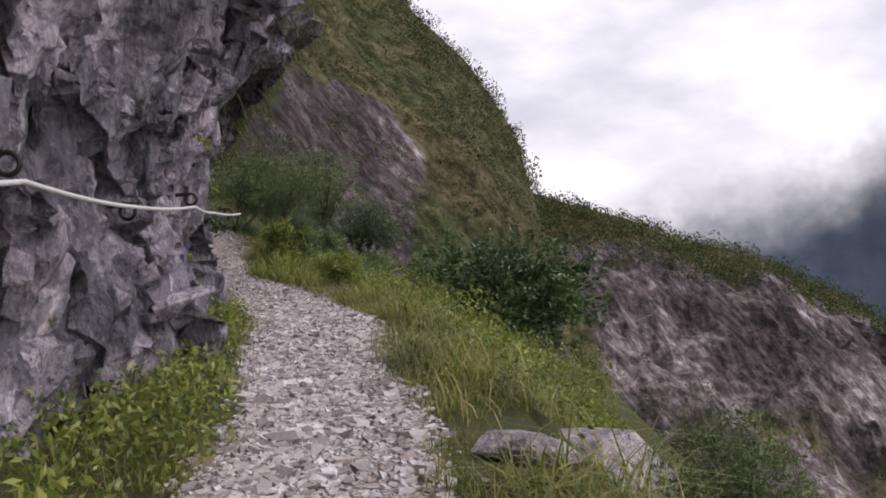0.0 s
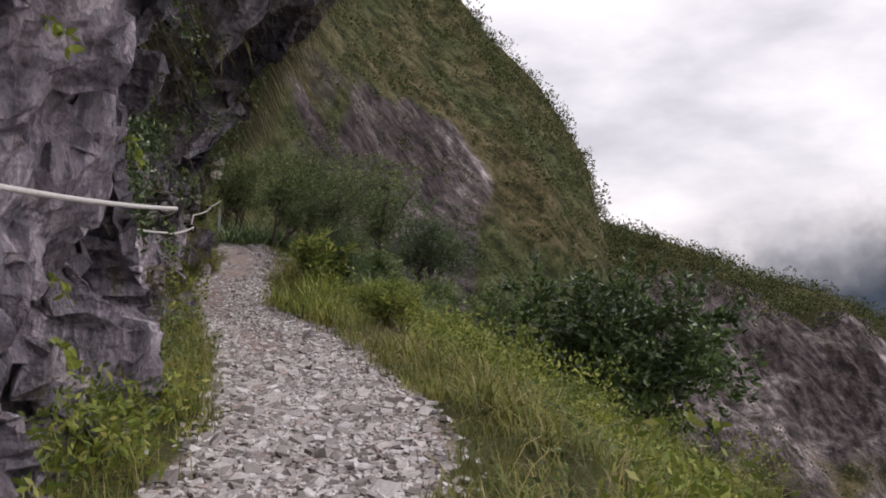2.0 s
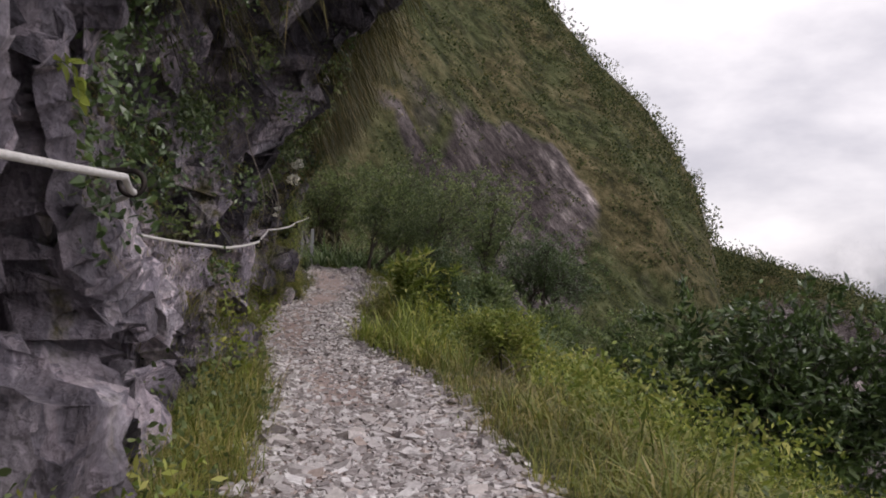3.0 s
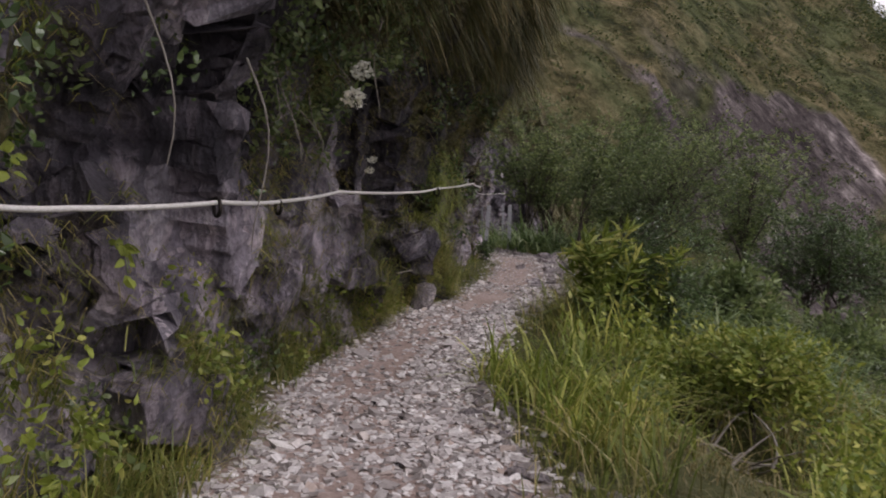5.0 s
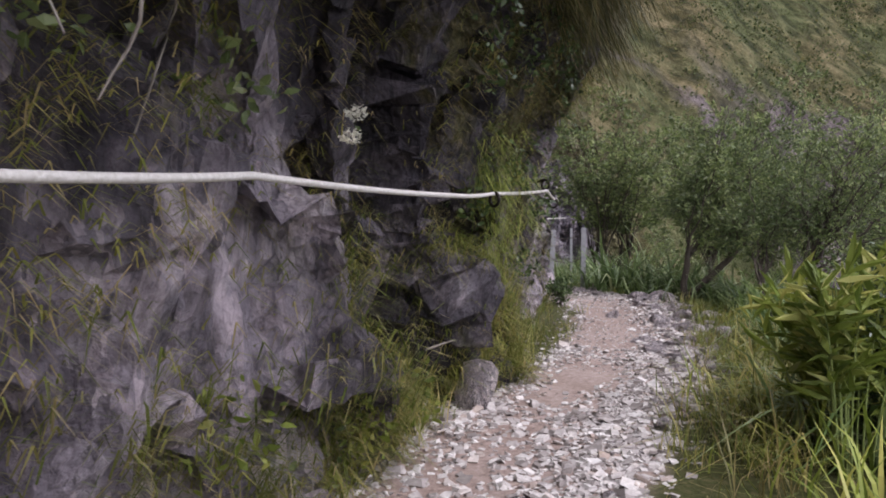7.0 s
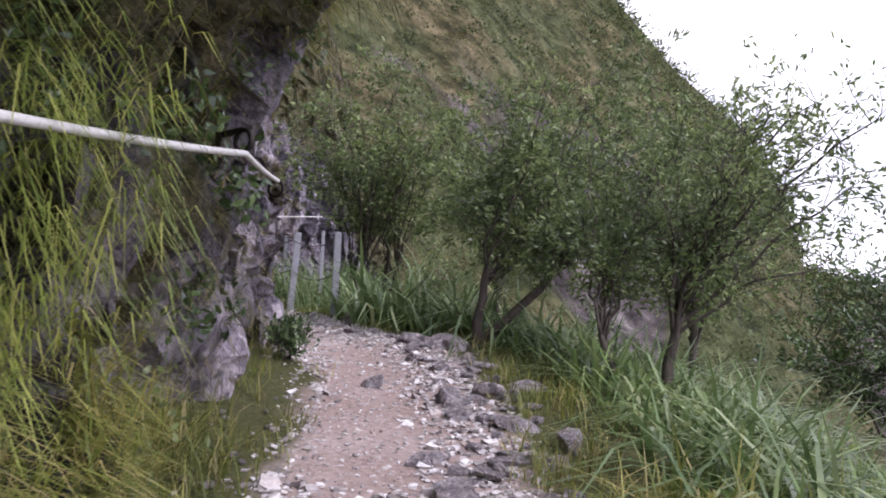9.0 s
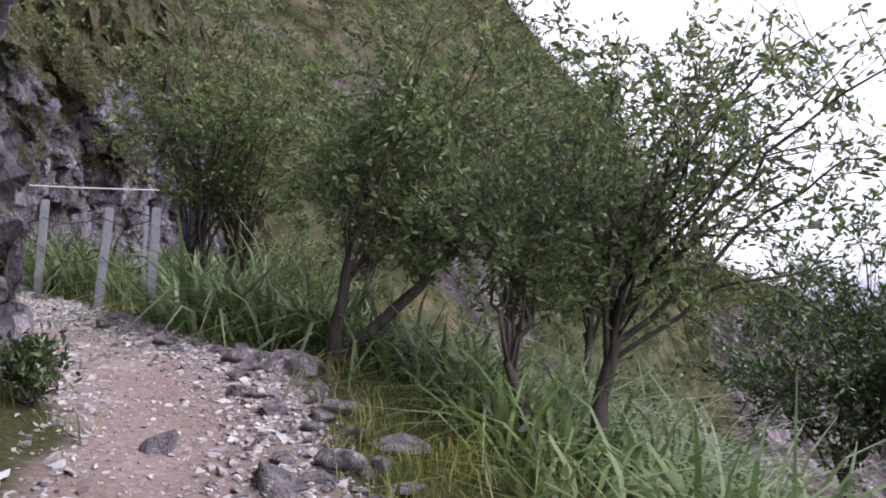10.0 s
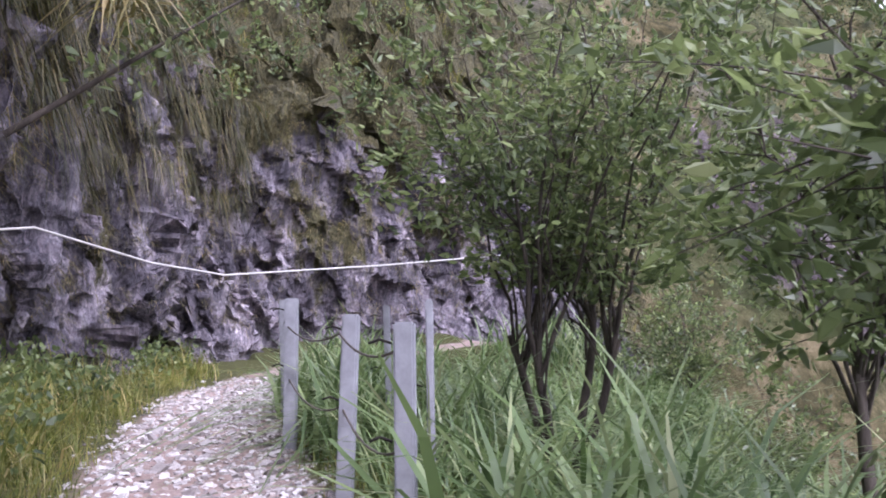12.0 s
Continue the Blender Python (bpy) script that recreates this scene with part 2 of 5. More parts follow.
def mist_material():
    """A mountainside with haze painted in as blue, its upper part faded out for cloud, the cloud's base rising across
    the valley.
    """
    m, n, l, b = material("misty_mountain", 1.0, 0, 0.0)
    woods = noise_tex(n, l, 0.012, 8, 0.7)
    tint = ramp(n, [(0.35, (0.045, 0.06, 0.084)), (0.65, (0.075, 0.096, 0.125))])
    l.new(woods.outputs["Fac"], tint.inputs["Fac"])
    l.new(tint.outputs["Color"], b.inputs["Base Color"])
    co = n.new("ShaderNodeTexCoord")
    sep = n.new("ShaderNodeSeparateXYZ")
    l.new(co.outputs["Object"], sep.inputs[0])
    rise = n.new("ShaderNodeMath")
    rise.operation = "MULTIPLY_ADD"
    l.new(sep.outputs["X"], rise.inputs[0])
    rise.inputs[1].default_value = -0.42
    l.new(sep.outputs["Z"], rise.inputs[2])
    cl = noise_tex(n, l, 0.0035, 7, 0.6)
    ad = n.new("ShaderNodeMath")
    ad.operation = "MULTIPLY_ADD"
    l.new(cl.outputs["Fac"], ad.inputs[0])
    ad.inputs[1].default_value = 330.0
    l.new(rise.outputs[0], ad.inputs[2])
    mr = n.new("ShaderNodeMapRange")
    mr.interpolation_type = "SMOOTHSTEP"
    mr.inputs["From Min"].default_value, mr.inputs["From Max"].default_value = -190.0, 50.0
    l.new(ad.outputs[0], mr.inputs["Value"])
    tr = n.new("ShaderNodeBsdfTransparent")
    mx = n.new("ShaderNodeMixShader")
    l.new(mr.outputs[0], mx.inputs[0])
    l.new(b.outputs[0], mx.inputs[1])
    l.new(tr.outputs[0], mx.inputs[2])
    l.new(mx.outputs[0], n["Material Output"].inputs["Surface"])
    return m


FAR_MIST = mist_material()


def far_ground_material():
    """Brown and green scrub, with slanting beds of bare rock where the attribute 'bare' is one."""
    m, n, l, b = material("hillside", 0.95, 0, 0.15)
    at = n.new("ShaderNodeAttribute")
    at.attribute_name = "bare"
    f = noise_tex(n, l, 0.17, 11, 0.78)
    wide = noise_tex(n, l, 0.028, 6, 0.6)
    co = n.new("ShaderNodeTexCoord")
    beds = n.new("ShaderNodeMapping")
    beds.vector_type = "TEXTURE"
    beds.inputs["Rotation"].default_value = (0, radians(-32), 0)
    beds.inputs["Scale"].default_value = (1.0, 2.0, 3.2)
    l.new(co.outputs["Object"], beds.inputs["Vector"])
    st = n.new("ShaderNodeTexNoise")
    st.inputs["Scale"].default_value, st.inputs["Detail"].default_value, st.inputs["Roughness"].default_value = 0.5, 10, 0.75
    l.new(beds.outputs["Vector"], st.inputs["Vector"])
    veg = ramp(n, [(0.38, (0.016, 0.019, 0.008)), (0.46, (0.045, 0.044, 0.019)), (0.53, (0.084, 0.08, 0.04)), (0.62, (0.145, 0.13, 0.076))])
    l.new(f.outputs["Fac"], veg.inputs["Fac"])
    green = ramp(n, [(0.42, (0.78, 0.92, 0.75)), (0.58, (1.25, 1.12, 1.1))])
    l.new(wide.outputs["Fac"], green.inputs["Fac"])
    vcol = mix_rgb(n, l, 1.0, veg.outputs["Color"], green.outputs["Color"], "MULTIPLY")
    rk = ramp(n, [(0.36, (0.02, 0.0175, 0.018)), (0.46, (0.064, 0.055, 0.055)), (0.54, (0.115, 0.102, 0.1)), (0.66, (0.25, 0.228, 0.22))])
    l.new(st.outputs["Fac"], rk.inputs["Fac"])
    scree = ramp(n, [(0.4, (0.6, 0.56, 0.56)), (0.53, (1.0, 0.97, 0.97)), (0.62, (2.1, 2.05, 2.05))])
    l.new(wide.outputs["Fac"], scree.inputs["Fac"])
    chips = ramp(n, [(0.38, (0.55, 0.54, 0.55)), (0.6, (1.4, 1.38, 1.38))])
    l.new(f.outputs["Fac"], chips.inputs["Fac"])
    rcol = mix_rgb(n, l, 1.0, rk.outputs["Color"], scree.outputs["Color"], "MULTIPLY")
    rcol = mix_rgb(n, l, 1.0, rcol, chips.outputs["Color"], "MULTIPLY")
    edge = ramp(n, [(0.35, (0, 0, 0)), (0.6, (1, 1, 1))])
    l.new(at.outputs["Fac"], edge.inputs["Fac"])
    l.new(mix_rgb(n, l, edge.outputs["Color"], vcol, rcol), b.inputs["Base Color"])
    bump(n, l, b, mix_rgb(n, l, 0.5, st.outputs["Fac"], f.outputs["Fac"]), 1.0, 1.6)
    return m


HILL = far_ground_material()
rng = np.random.default_rng(7)


# ---- mesh helpers ----
def mesh_of(name, verts, faces, mat, smooth=False):
    """A mesh from arrays: verts (n, 3), faces (m, k)."""
    me = bpy.data.meshes.new(name)
    verts, faces = np.asarray(verts, np.float32), np.asarray(faces, np.int32)
    me.vertices.add(len(verts))
    me.vertices.foreach_set("co", verts.ravel())
    k = faces.shape[1]
    me.loops.add(faces.size)
    me.loops.foreach_set("vertex_index", faces.ravel())
    me.polygons.add(len(faces))
    me.polygons.foreach_set("loop_start", np.arange(0, faces.size, k, dtype=np.int32))
    me.polygons.foreach_set("use_smooth", np.full(len(faces), smooth))
    me.update(calc_edges=True)
    me.materials.append(mat)
    return me


def part(name, me, parent, label=""):
    ob = new(name, me)
    ob.parent = parent
    return tagged(ob, label)


def base(name, x, y, z, label, category, group=""):
    ob = new(name)
    ob.location = (x, y, z)
    return tagged(ob, label, category, group)


def grid_faces(nu, nv):
    i = np.arange(nu - 1)[:, None] * nv + np.arange(nv - 1)[None, :]
    return np.stack([i, i + nv, i + nv + 1, i + 1], -1).reshape(-1, 4)


def hash2(i, j, k):
    """Repeatable random numbers in 0..1 for whole-number cells."""
    v = np.sin(i * 127.1 + j * 311.7 + k * 74.7) * 43758.5453
    return v - np.floor(v)


def value_noise(x, y, k=0):
    i, j = np.floor(x), np.floor(y)
    u, v = x - i, y - j
    u, v = u * u * (3 - 2 * u), v * v * (3 - 2 * v)
    a, b = hash2(i, j, k), hash2(i + 1, j, k)
    c, d = hash2(i, j + 1, k), hash2(i + 1, j + 1, k)
    return a + (b - a) * u + (c - a) * v + (a - b - c + d) * u * v


def fbm(x, y, k=0, octaves=4):
    total, amp = 0, 0.5
    for o in range(octaves):
        total = total + amp * (value_noise(x * 2 ** o, y * 2 ** o, k + o * 13) - 0.5)
        amp *= 0.5
    return total


def facets(x, y, k, tilt, joined=True):
    """Broken rock: tilted flat faces over irregular cells."""
    i0, j0 = np.floor(x), np.floor(y)
    best, keep = np.full(x.shape, -9.0 if joined else 99.0), np.zeros(x.shape)
    for di in (-1, 0, 1):
        for dj in (-1, 0, 1):
            i, j = i0 + di, j0 + dj
            px, py = i + hash2(i, j, k), j + hash2(i, j, k + 1)
            dx, dy = x - px, y - py
            h = hash2(i, j, k + 2) - 0.5 + tilt[0] * (hash2(i, j, k + 3) - 0.5) * dx + tilt[1] * (hash2(i, j, k + 4) - 0.5) * dy
            if joined:
                h = h - 0.8 * np.sqrt(dx * dx + dy * dy)
                best = np.maximum(best, h)
            else:
                d = dx * dx + dy * dy
                near = d < best
                best, keep = np.where(near, d, best), np.where(near, h, keep)
    return best if joined else keep


def facets3(p, k, tilt):
    """Broken rock in space: the highest of many tilted flat faces round each place."""
    cell = np.floor(p)
    best = np.full(len(p), -9.0)
    for di in (-1, 0, 1):
        for dj in (-1, 0, 1):
            for dk in (-1, 0, 1):
                i, j, l = cell[:, 0] + di, cell[:, 1] + dj, cell[:, 2] + dk
                m = l * 57.3 + k
                d = p - np.stack([i + hash2(i, j, m), j + hash2(i, j, m + 1.7), l + hash2(i, j, m + 3.1)], 1)
                h = hash2(i, j, m + 4.3) - 0.5 - 0.8 * np.sqrt((d * d).sum(1))
                for c in range(3):
                    h = h + tilt * (hash2(i, j, m + 5.9 + 1.3 * c) - 0.5) * d[:, c]
                best = np.maximum(best, h)
    return best


def spline(points, step):
    """A smooth line through points, resampled at even steps."""
    p = np.asarray(points, float)
    p = np.vstack([2 * p[0] - p[1], p, 2 * p[-1] - p[-2]])
    out = []
    for a, b, c, d in zip(p[:-3], p[1:-2], p[2:-1], p[3:]):
        for t in np.linspace(0, 1, 24, endpoint=False):
            out.append(0.5 * (2 * b + (c - a) * t + (2 * a - 5 * b + 4 * c - d) * t * t + (3 * b - a - 3 * c + d) * t ** 3))
    out.append(p[-2])
    out = np.array(out)
    s = np.concatenate([[0], np.cumsum(np.linalg.norm(np.diff(out[:, :2], axis=0), axis=1))])
    grid = np.arange(0, s[-1], step)
    return np.stack([np.interp(grid, s, out[:, k]) for k in range(out.shape[1])], 1), grid


# ---- the plan: the trail's centre line (x, y, z, half width) ----
TRAIL = [(0.144, -13.963, -0.35, 0.7), (-0.092, -4.966, -0.18, 0.68), (-0.303, 0.03, -0.12, 0.66), (-0.485, 4.327, -0.1, 0.66), (-0.735, 6.221, -0.08, 0.64),
         (-1.33, 8.2, -0.07, 0.7), (-1.6, 10.5, -0.05, 0.82), (-2.55, 13.0, -0.01, 0.82), (-3.55, 15.4, 0.04, 0.85), (-4.95, 17.6, 0.2, 0.72),
         (-5.6, 19.2, 0.36, 0.66), (-6.1, 20.8, 0.52, 0.7), (-6.35, 22.4, 0.66, 0.62), (-6.95, 24.4, 0.86, 0.6), (-7.6, 25.9, 1.03, 0.62),
         (-8.35, 27.0, 1.13, 0.68), (-9.6, 28.1, 1.23, 0.66), (-11.9, 30.1, 1.33, 0.72), (-14.0, 32.1, 1.38, 0.65), (-16.2, 34.6, 1.4, 0.6), (-17.4, 38, 1.5, 0.6), (-17, 43, 1.7, 0.6)]
trail, trail_s = spline(TRAIL, 0.1)
tan = np.gradient(trail[:, :2], axis=0)
tan /= np.linalg.norm(tan, axis=1)[:, None]


def along(x, y):
    """For places x, y: the nearest trail index and the distance from the centre line, to the right positive."""
    x, y = np.ravel(x), np.ravel(y)
    idx, dist = np.empty(len(x), int), np.empty(len(x))
    for a in range(0, len(x), 4000):
        dx, dy = x[a:a + 4000, None] - trail[None, :, 0], y[a:a + 4000, None] - trail[None, :, 1]
        q = np.argmin(dx * dx + dy * dy, 1)
        r = np.arange(len(q))
        side = dx[r, q] * tan[q, 1] - dy[r, q] * tan[q, 0]
        idx[a:a + 4000], dist[a:a + 4000] = q, np.sign(side) * np.hypot(dx[r, q], dy[r, q])
    return idx, dist


# crest of the spur as seen from the trail's start, at half its true distance
CREST_X = [-140, -60, -25, -5.3, 4, 12.6, 15.7, 27.4, 34.6, 47.5, 59.8, 78.7, 88, 160]
CREST_Z = [188, 102, 66, 40.5, 31.5, 18, 6.2, 2, 0, -5, -8, -17, -26, -96]


def turned(x, y):
    """Plan places in the spur's own axes, which lie askew to the trail's."""
    dx, dy = x + 1.6, y - 10.6
    return 0.99966 * dx + 0.02618 * dy - 1.6, -0.02618 * dx + 0.99966 * dy + 10.6


def spur_z(x, y):
    """The far spur of the mountain, beyond a gully."""
    x, y = turned(x, y)
    c = 2 * np.interp(x / 2, CREST_X, CREST_Z)
    k = np.interp(x, [-80, 0, 60, 180], [0.62, 0.55, 0.5, 0.5])
    fall = np.where(y < 330, (330 - y) * k, (y - 330) * 0.35)
    rough = np.clip(fall / 20, 0.1, 1)
    gullies = 1 - np.abs(2 * value_noise(x / 19 + y / 60, y / 90, 6) - 1)
    crags = 7 * (facets(x / 11 + y / 40, y / 17, 15, (1.6, 1.2)) + 0.4) * np.clip((x - 30) / 14, 0, 1)
    return c - fall + rough * crags + 6 * (0.5 - np.abs(2 * value_noise(x / 7 + y / 30, y / 14, 9) - 1)) * np.clip((x - 30) / 20, 0, 1) * rough + rough * (16 * fbm(x / 45, y / 60, 3) + 9 * (gullies - 0.6) + 7 * fbm(x / 9, y / 9, 5, 3))


def ground_z(x, y, spur=True):
    shape = np.shape(x)
    x, y = np.ravel(np.asarray(x, float)), np.ravel(np.asarray(y, float))
    q, d = along(x, y)
    hw = trail[q, 3]
    out = np.clip(d - hw, 0, None)
    left = np.clip(-d - hw, 0, None)
    early = np.clip((14 - trail[q, 1]) / 4, 0, 1)
    right_drop = 0.10 * np.minimum(out, 1.0) + (0.42 + 0.75 * early) * np.clip(out - 1.0, 0, 4.5) + 0.95 * np.clip(out - 5.5, 0, 140)
    right_drop = right_drop + 0.8 * np.clip(y - 45, 0, 300)
    z = trail[q, 2] - right_drop + 0.22 * np.minimum(left, 2.5) + 1.2 * np.clip(left - 5, 0, 120) * np.clip((44 - y) / 20, 0, 1)
    z = z + 0.05 * fbm(x / 0.7, y / 0.7, 2) + 0.5 * fbm(x / 3.1, y / 3.1, 4) * np.clip(out / 3, 0, 1)
    z = z - 0.04 * np.exp(-(d / 0.4) ** 2)
    z = z - 0.6 * np.exp(-(((x + 2.85) ** 2 + (y - 19.1) ** 2) / 0.3) ** 2)
    if spur:
        s = spur_z(x, y)
        z = np.where(y > 40, np.maximum(z, s - 1.2 * np.clip(95 - y, 0, 60)), z)
    return z.reshape(shape)


def gz(x, y):
    return float(ground_z(np.array([x]), np.array([y]))[0])


# ---- ground: one sheet from the trail's edge to the far slopes ----
def ground_sheet():
    # fine strip along the trail, widening outwards
    d = np.concatenate([np.arange(-3.4, -1.2, 0.25), np.arange(-1.2, 1.5, 0.06), np.arange(1.5, 4, 0.2), np.geomspace(4, 16, 18)])
    keep = np.arange(0, len(trail), 1)
    nrm = np.stack([tan[:, 1], -tan[:, 0]], 1)
    xs = trail[keep, 0, None] + nrm[keep, 0, None] * d[None]
    ys = trail[keep, 1, None] + nrm[keep, 1, None] * d[None]
    z = ground_z(xs, ys, False)
    me = mesh_of("ground", np.stack([xs, ys, z], -1).reshape(-1, 3), grid_faces(len(keep), len(d)), SOIL, True)
    q, dd = along(xs, ys)
    wob = 0.35 * fbm(xs.ravel() / 0.5, ys.ravel() / 0.5, 8)
    on = np.clip((trail[q, 3] + 0.06 + wob - np.abs(dd)) / 0.12, 0, 1)
    at = me.attributes.new("path", "FLOAT", "POINT")
    at.data.foreach_set("value", on.astype(np.float32))
    return tagged(new("ground", me), "stony soil of a mountain trail and its grassy verge", "ground", kind="structure")


ground = ground_sheet()


def far_ground():
    xs = np.concatenate([np.arange(-420, -160, 12), np.arange(-160, 210, 2.2), np.geomspace(211, 1200, 16)])
    ys = np.concatenate([np.arange(-220, -20, 12), np.arange(-20, 60, 2.0), np.arange(60, 360, 2.2), np.geomspace(361, 1200, 14)])
    gx, gy = np.meshgrid(xs, ys, indexing="ij")
    z = ground_z(gx, gy)
    _, d = along(gx, gy)
    d = d.reshape(gx.shape)
    near = (gy < 48) & (gy > -18)
    z = np.where(near & (d < 17) & (d > -8), z - 0.8, z)
    z = np.where(near & (d <= -4), z - 2.0, z)
    z = np.maximum(z, -260)
    me = mesh_of("hillside", np.stack([gx, gy, z], -1).reshape(-1, 3), grid_faces(len(xs), len(ys)), HILL, False)
    tx, ty = turned(gx, gy)
    slab = np.exp(-(((tx + 21 - (ty - 180) * 0.1) / 12) ** 2 + ((ty - 190) / 34) ** 2) ** 2) * 1.1
    gully = np.clip((tx - 34) / 10, 0, 1) * np.clip((312 - ty) / 18, 0, 1)
    bare = np.clip(slab + gully + 1.9 * fbm(gx / 26, gy / 26, 21) + 1.6 * fbm(gx / 9, gy / 14, 23) * (slab > 0.02) + 2.4 * np.clip(fbm(gx / 10, gy / 12, 27) - 0.02, 0, 1) * (gx < 10) * (gy < 170) - 0.25 * (gully > 0), 0, 1)
    at = me.attributes.new("bare", "FLOAT", "POINT")
    at.data.foreach_set("value", bare.ravel().astype(np.float32))
    ob = tagged(new("hillside", me), "steep mountainside of scrub, forest and bare rock scars", "hillside", kind="structure")
    return ob, gx, gy, z, bare


hillside, far_x, far_y, far_z, far_bare = far_ground()


def misty_mountain():
    az = np.radians(np.linspace(-13.5, 73.5, 90))
    h = np.linspace(0, 1, 16)
    top = 640 + 0 * az + 150 * fbm(np.degrees(az) / 9, np.degrees(az) * 0, 31)
    r = 1500 + 700 * h[None] + 200 * fbm(np.degrees(az)[:, None] / 6 + 0 * h[None], h[None] * 5 + 0 * az[:, None], 33)
    z = -700 + (top[:, None] + 700) * h[None]
    v = np.stack([r * np.sin(az)[:, None], r * np.cos(az)[:, None], z], -1).reshape(-1, 3)
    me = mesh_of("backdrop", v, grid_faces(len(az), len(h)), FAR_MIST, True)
    tagged(new("backdrop", me), "misty mountain across the valley under cloud, haze painted in as blue", "mountain", kind="structure")


misty_mountain()

# ---- the cliff along the uphill side: (x, y, overhang, lean back above) at rope height ----
WALL = [(-1.106, -13.995, 0.25, 0.3), (-1.418, -4, 0.3, 0.3), (-1.612, 1.497, 0.3, 0.25), (-1.688, 4.396, 0.32, 0.2), (-2.035, 6.187, 0.36, 0.2), (-2.271, 7.581, 0.38, 0.2), (-2.626, 9.673, 0.24, 0.3), (-3.0, 10.6, 0.2, 0.4),
        (-3.8, 11.9, 0.26, 0.35), (-4.35, 13.3, 0.36, 0.2), (-4.6, 14.7, 0.42, 0.15), (-5.05, 15.8, 0.45, 0.15), (-5.65, 16.8, 0.36, 0.2), (-6.05, 18.0, 0.42, 0.2), (-6.55, 19.6, 0.42, 0.2),
        (-7.0, 21.2, 0.4, 0.2), (-7.65, 23.0, 0.36, 0.25), (-8.15, 24.4, 0.28, 0.35), (-8.6, 26.0, 0.16, 0.5), (-10.8, 27.2, 0.1, 0.3), (-13.4, 29.2, 0.22, 0.2), (-15.6, 31.0, 0.3, 0.15),
        (-17.4, 33.5, 0.1, 0.2), (-18.6, 37, 0.05, 0.2), (-18.4, 41, 0.0, 0.25), (-16.5, 48, 0.0, 0.3), (-11, 60, 0.0, 0.5)]
wall, wall_s = spline(WALL, 0.055)
wtan = np.gradient(wall[:, :2], axis=0)
for _ in range(3):
    k = np.ones(15) / 15
    wtan = np.stack([np.convolve(np.pad(wtan[:, c], 7, mode="edge"), k, "valid") for c in (0, 1)], 1)
wtan /= np.linalg.norm(wtan, axis=1)[:, None]
wnrm = np.stack([wtan[:, 1], -wtan[:, 0]], 1)
rows_h = np.concatenate([np.arange(-0.5, 4.4, 0.052), np.arange(4.4, 5.7, 0.09), np.geomspace(5.8, 34, 40)])


def cliff_surface():
    s, h = np.meshgrid(wall_s, rows_h, indexing="ij")
    foot = ground_z(wall[:, 0] + wnrm[:, 0] * 0.4, wall[:, 1] + wnrm[:, 1] * 0.4, False)
    over, back = wall[:, 2][:, None], wall[:, 3][:, None]
    deep = (1 + 0.45 * np.clip((wall[:, 1] - 11) / 2, 0, 1) * np.clip((26 - wall[:, 1]) / 2, 0, 1))[:, None]
    lean = over * deep * np.clip(h - 1.7, 0, 3.4) - (0.12 + back) * np.clip(h - 5.1, 0, 40)
    lean = lean + 0.12 * np.clip(0.8 - h, 0, 1.5)
    warp_s, warp_h = s + 0.5 * fbm(s / 1.3, h / 1.3, 41), h + 0.5 * fbm(s / 1.3, h / 1.3, 47)
    slant, warp_h = warp_s + 0.55 * warp_h, warp_h - 0.4 * warp_s
    rough = np.clip((h + 0.6) / 1.0, 0.4, 1)
    disp = 0.75 * facets(slant / 1.5, warp_h / 3.0, 51, (1.8, 1.0))
    disp = disp + 0.42 * facets(slant / 0.7, warp_h / 1.5, 61, (2.4, 1.0)) + 0.4 * fbm(s / 3.0, h / 3.0, 81)
    pocket = np.clip((fbm(slant / 0.9, warp_h / 1.6, 87, 3) - 0.08) / 0.1, 0, 1)
    disp = (disp - 0.4 * pocket - np.percentile(disp, 70)) * rough
    disp = np.where(disp > 0, 0.1 * np.tanh(disp / 0.1), disp)
    off = lean + disp
    p = np.stack([wall[:, 0][:, None] + wnrm[:, 0][:, None] * off, wall[:, 1][:, None] + wnrm[:, 1][:, None] * off, foot[:, None] + h], -1)
    # smaller crags stand on the faces of the larger ones
    for size, amount, k in (((0.5, 0.5, 0.95), 0.38, 201), ((0.19, 0.19, 0.46), 0.14, 301), ((0.085, 0.085, 0.22), 0.045, 401)):
        n = np.cross(np.gradient(p, axis=0), np.gradient(p, axis=1))
        n /= np.linalg.norm(n, axis=-1, keepdims=True) + 1e-9
        q = p.reshape(-1, 3) @ np.array([[1, 0.15, 0.3], [-0.15, 1, 0.2], [-0.3, -0.2, 1.0]])
        crag = facets3(q / np.array(size), k, 2.0).reshape(s.shape)
        p = p + n * (amount * (crag - np.percentile(crag, 70)))[..., None] * rough[..., None]
    tone = 0.6 * (0.5 + facets(slant / 0.27, warp_h / 0.55, 65, (0, 0), False)) + 0.4 * (0.5 + facets(slant / 0.62, warp_h / 1.25, 61, (0, 0), False))
    # paler broken rock low down; overhang shade painted in above, on the second stretch
    shaded_run = (np.clip((wall[:, 1] - 11) / 1.5, 0, 1) * np.clip((26 - wall[:, 1]) / 1.5, 0, 1))[:, None]
    tone = tone + 0.1 * (1 - shaded_run) * (wall[:, 1] < 12)[:, None] + shaded_run * (0.2 - 0.42 * np.clip((h - 1.3 + 1.6 * fbm(s / 1.6, h / 1.6, 91)) / 0.5, 0, 1))
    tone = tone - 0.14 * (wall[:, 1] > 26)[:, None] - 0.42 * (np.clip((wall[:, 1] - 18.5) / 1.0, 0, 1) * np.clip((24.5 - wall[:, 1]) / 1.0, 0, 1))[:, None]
    return s, h, p, tone


cl_s, cl_h, cl_p, cl_tone = cliff_surface()

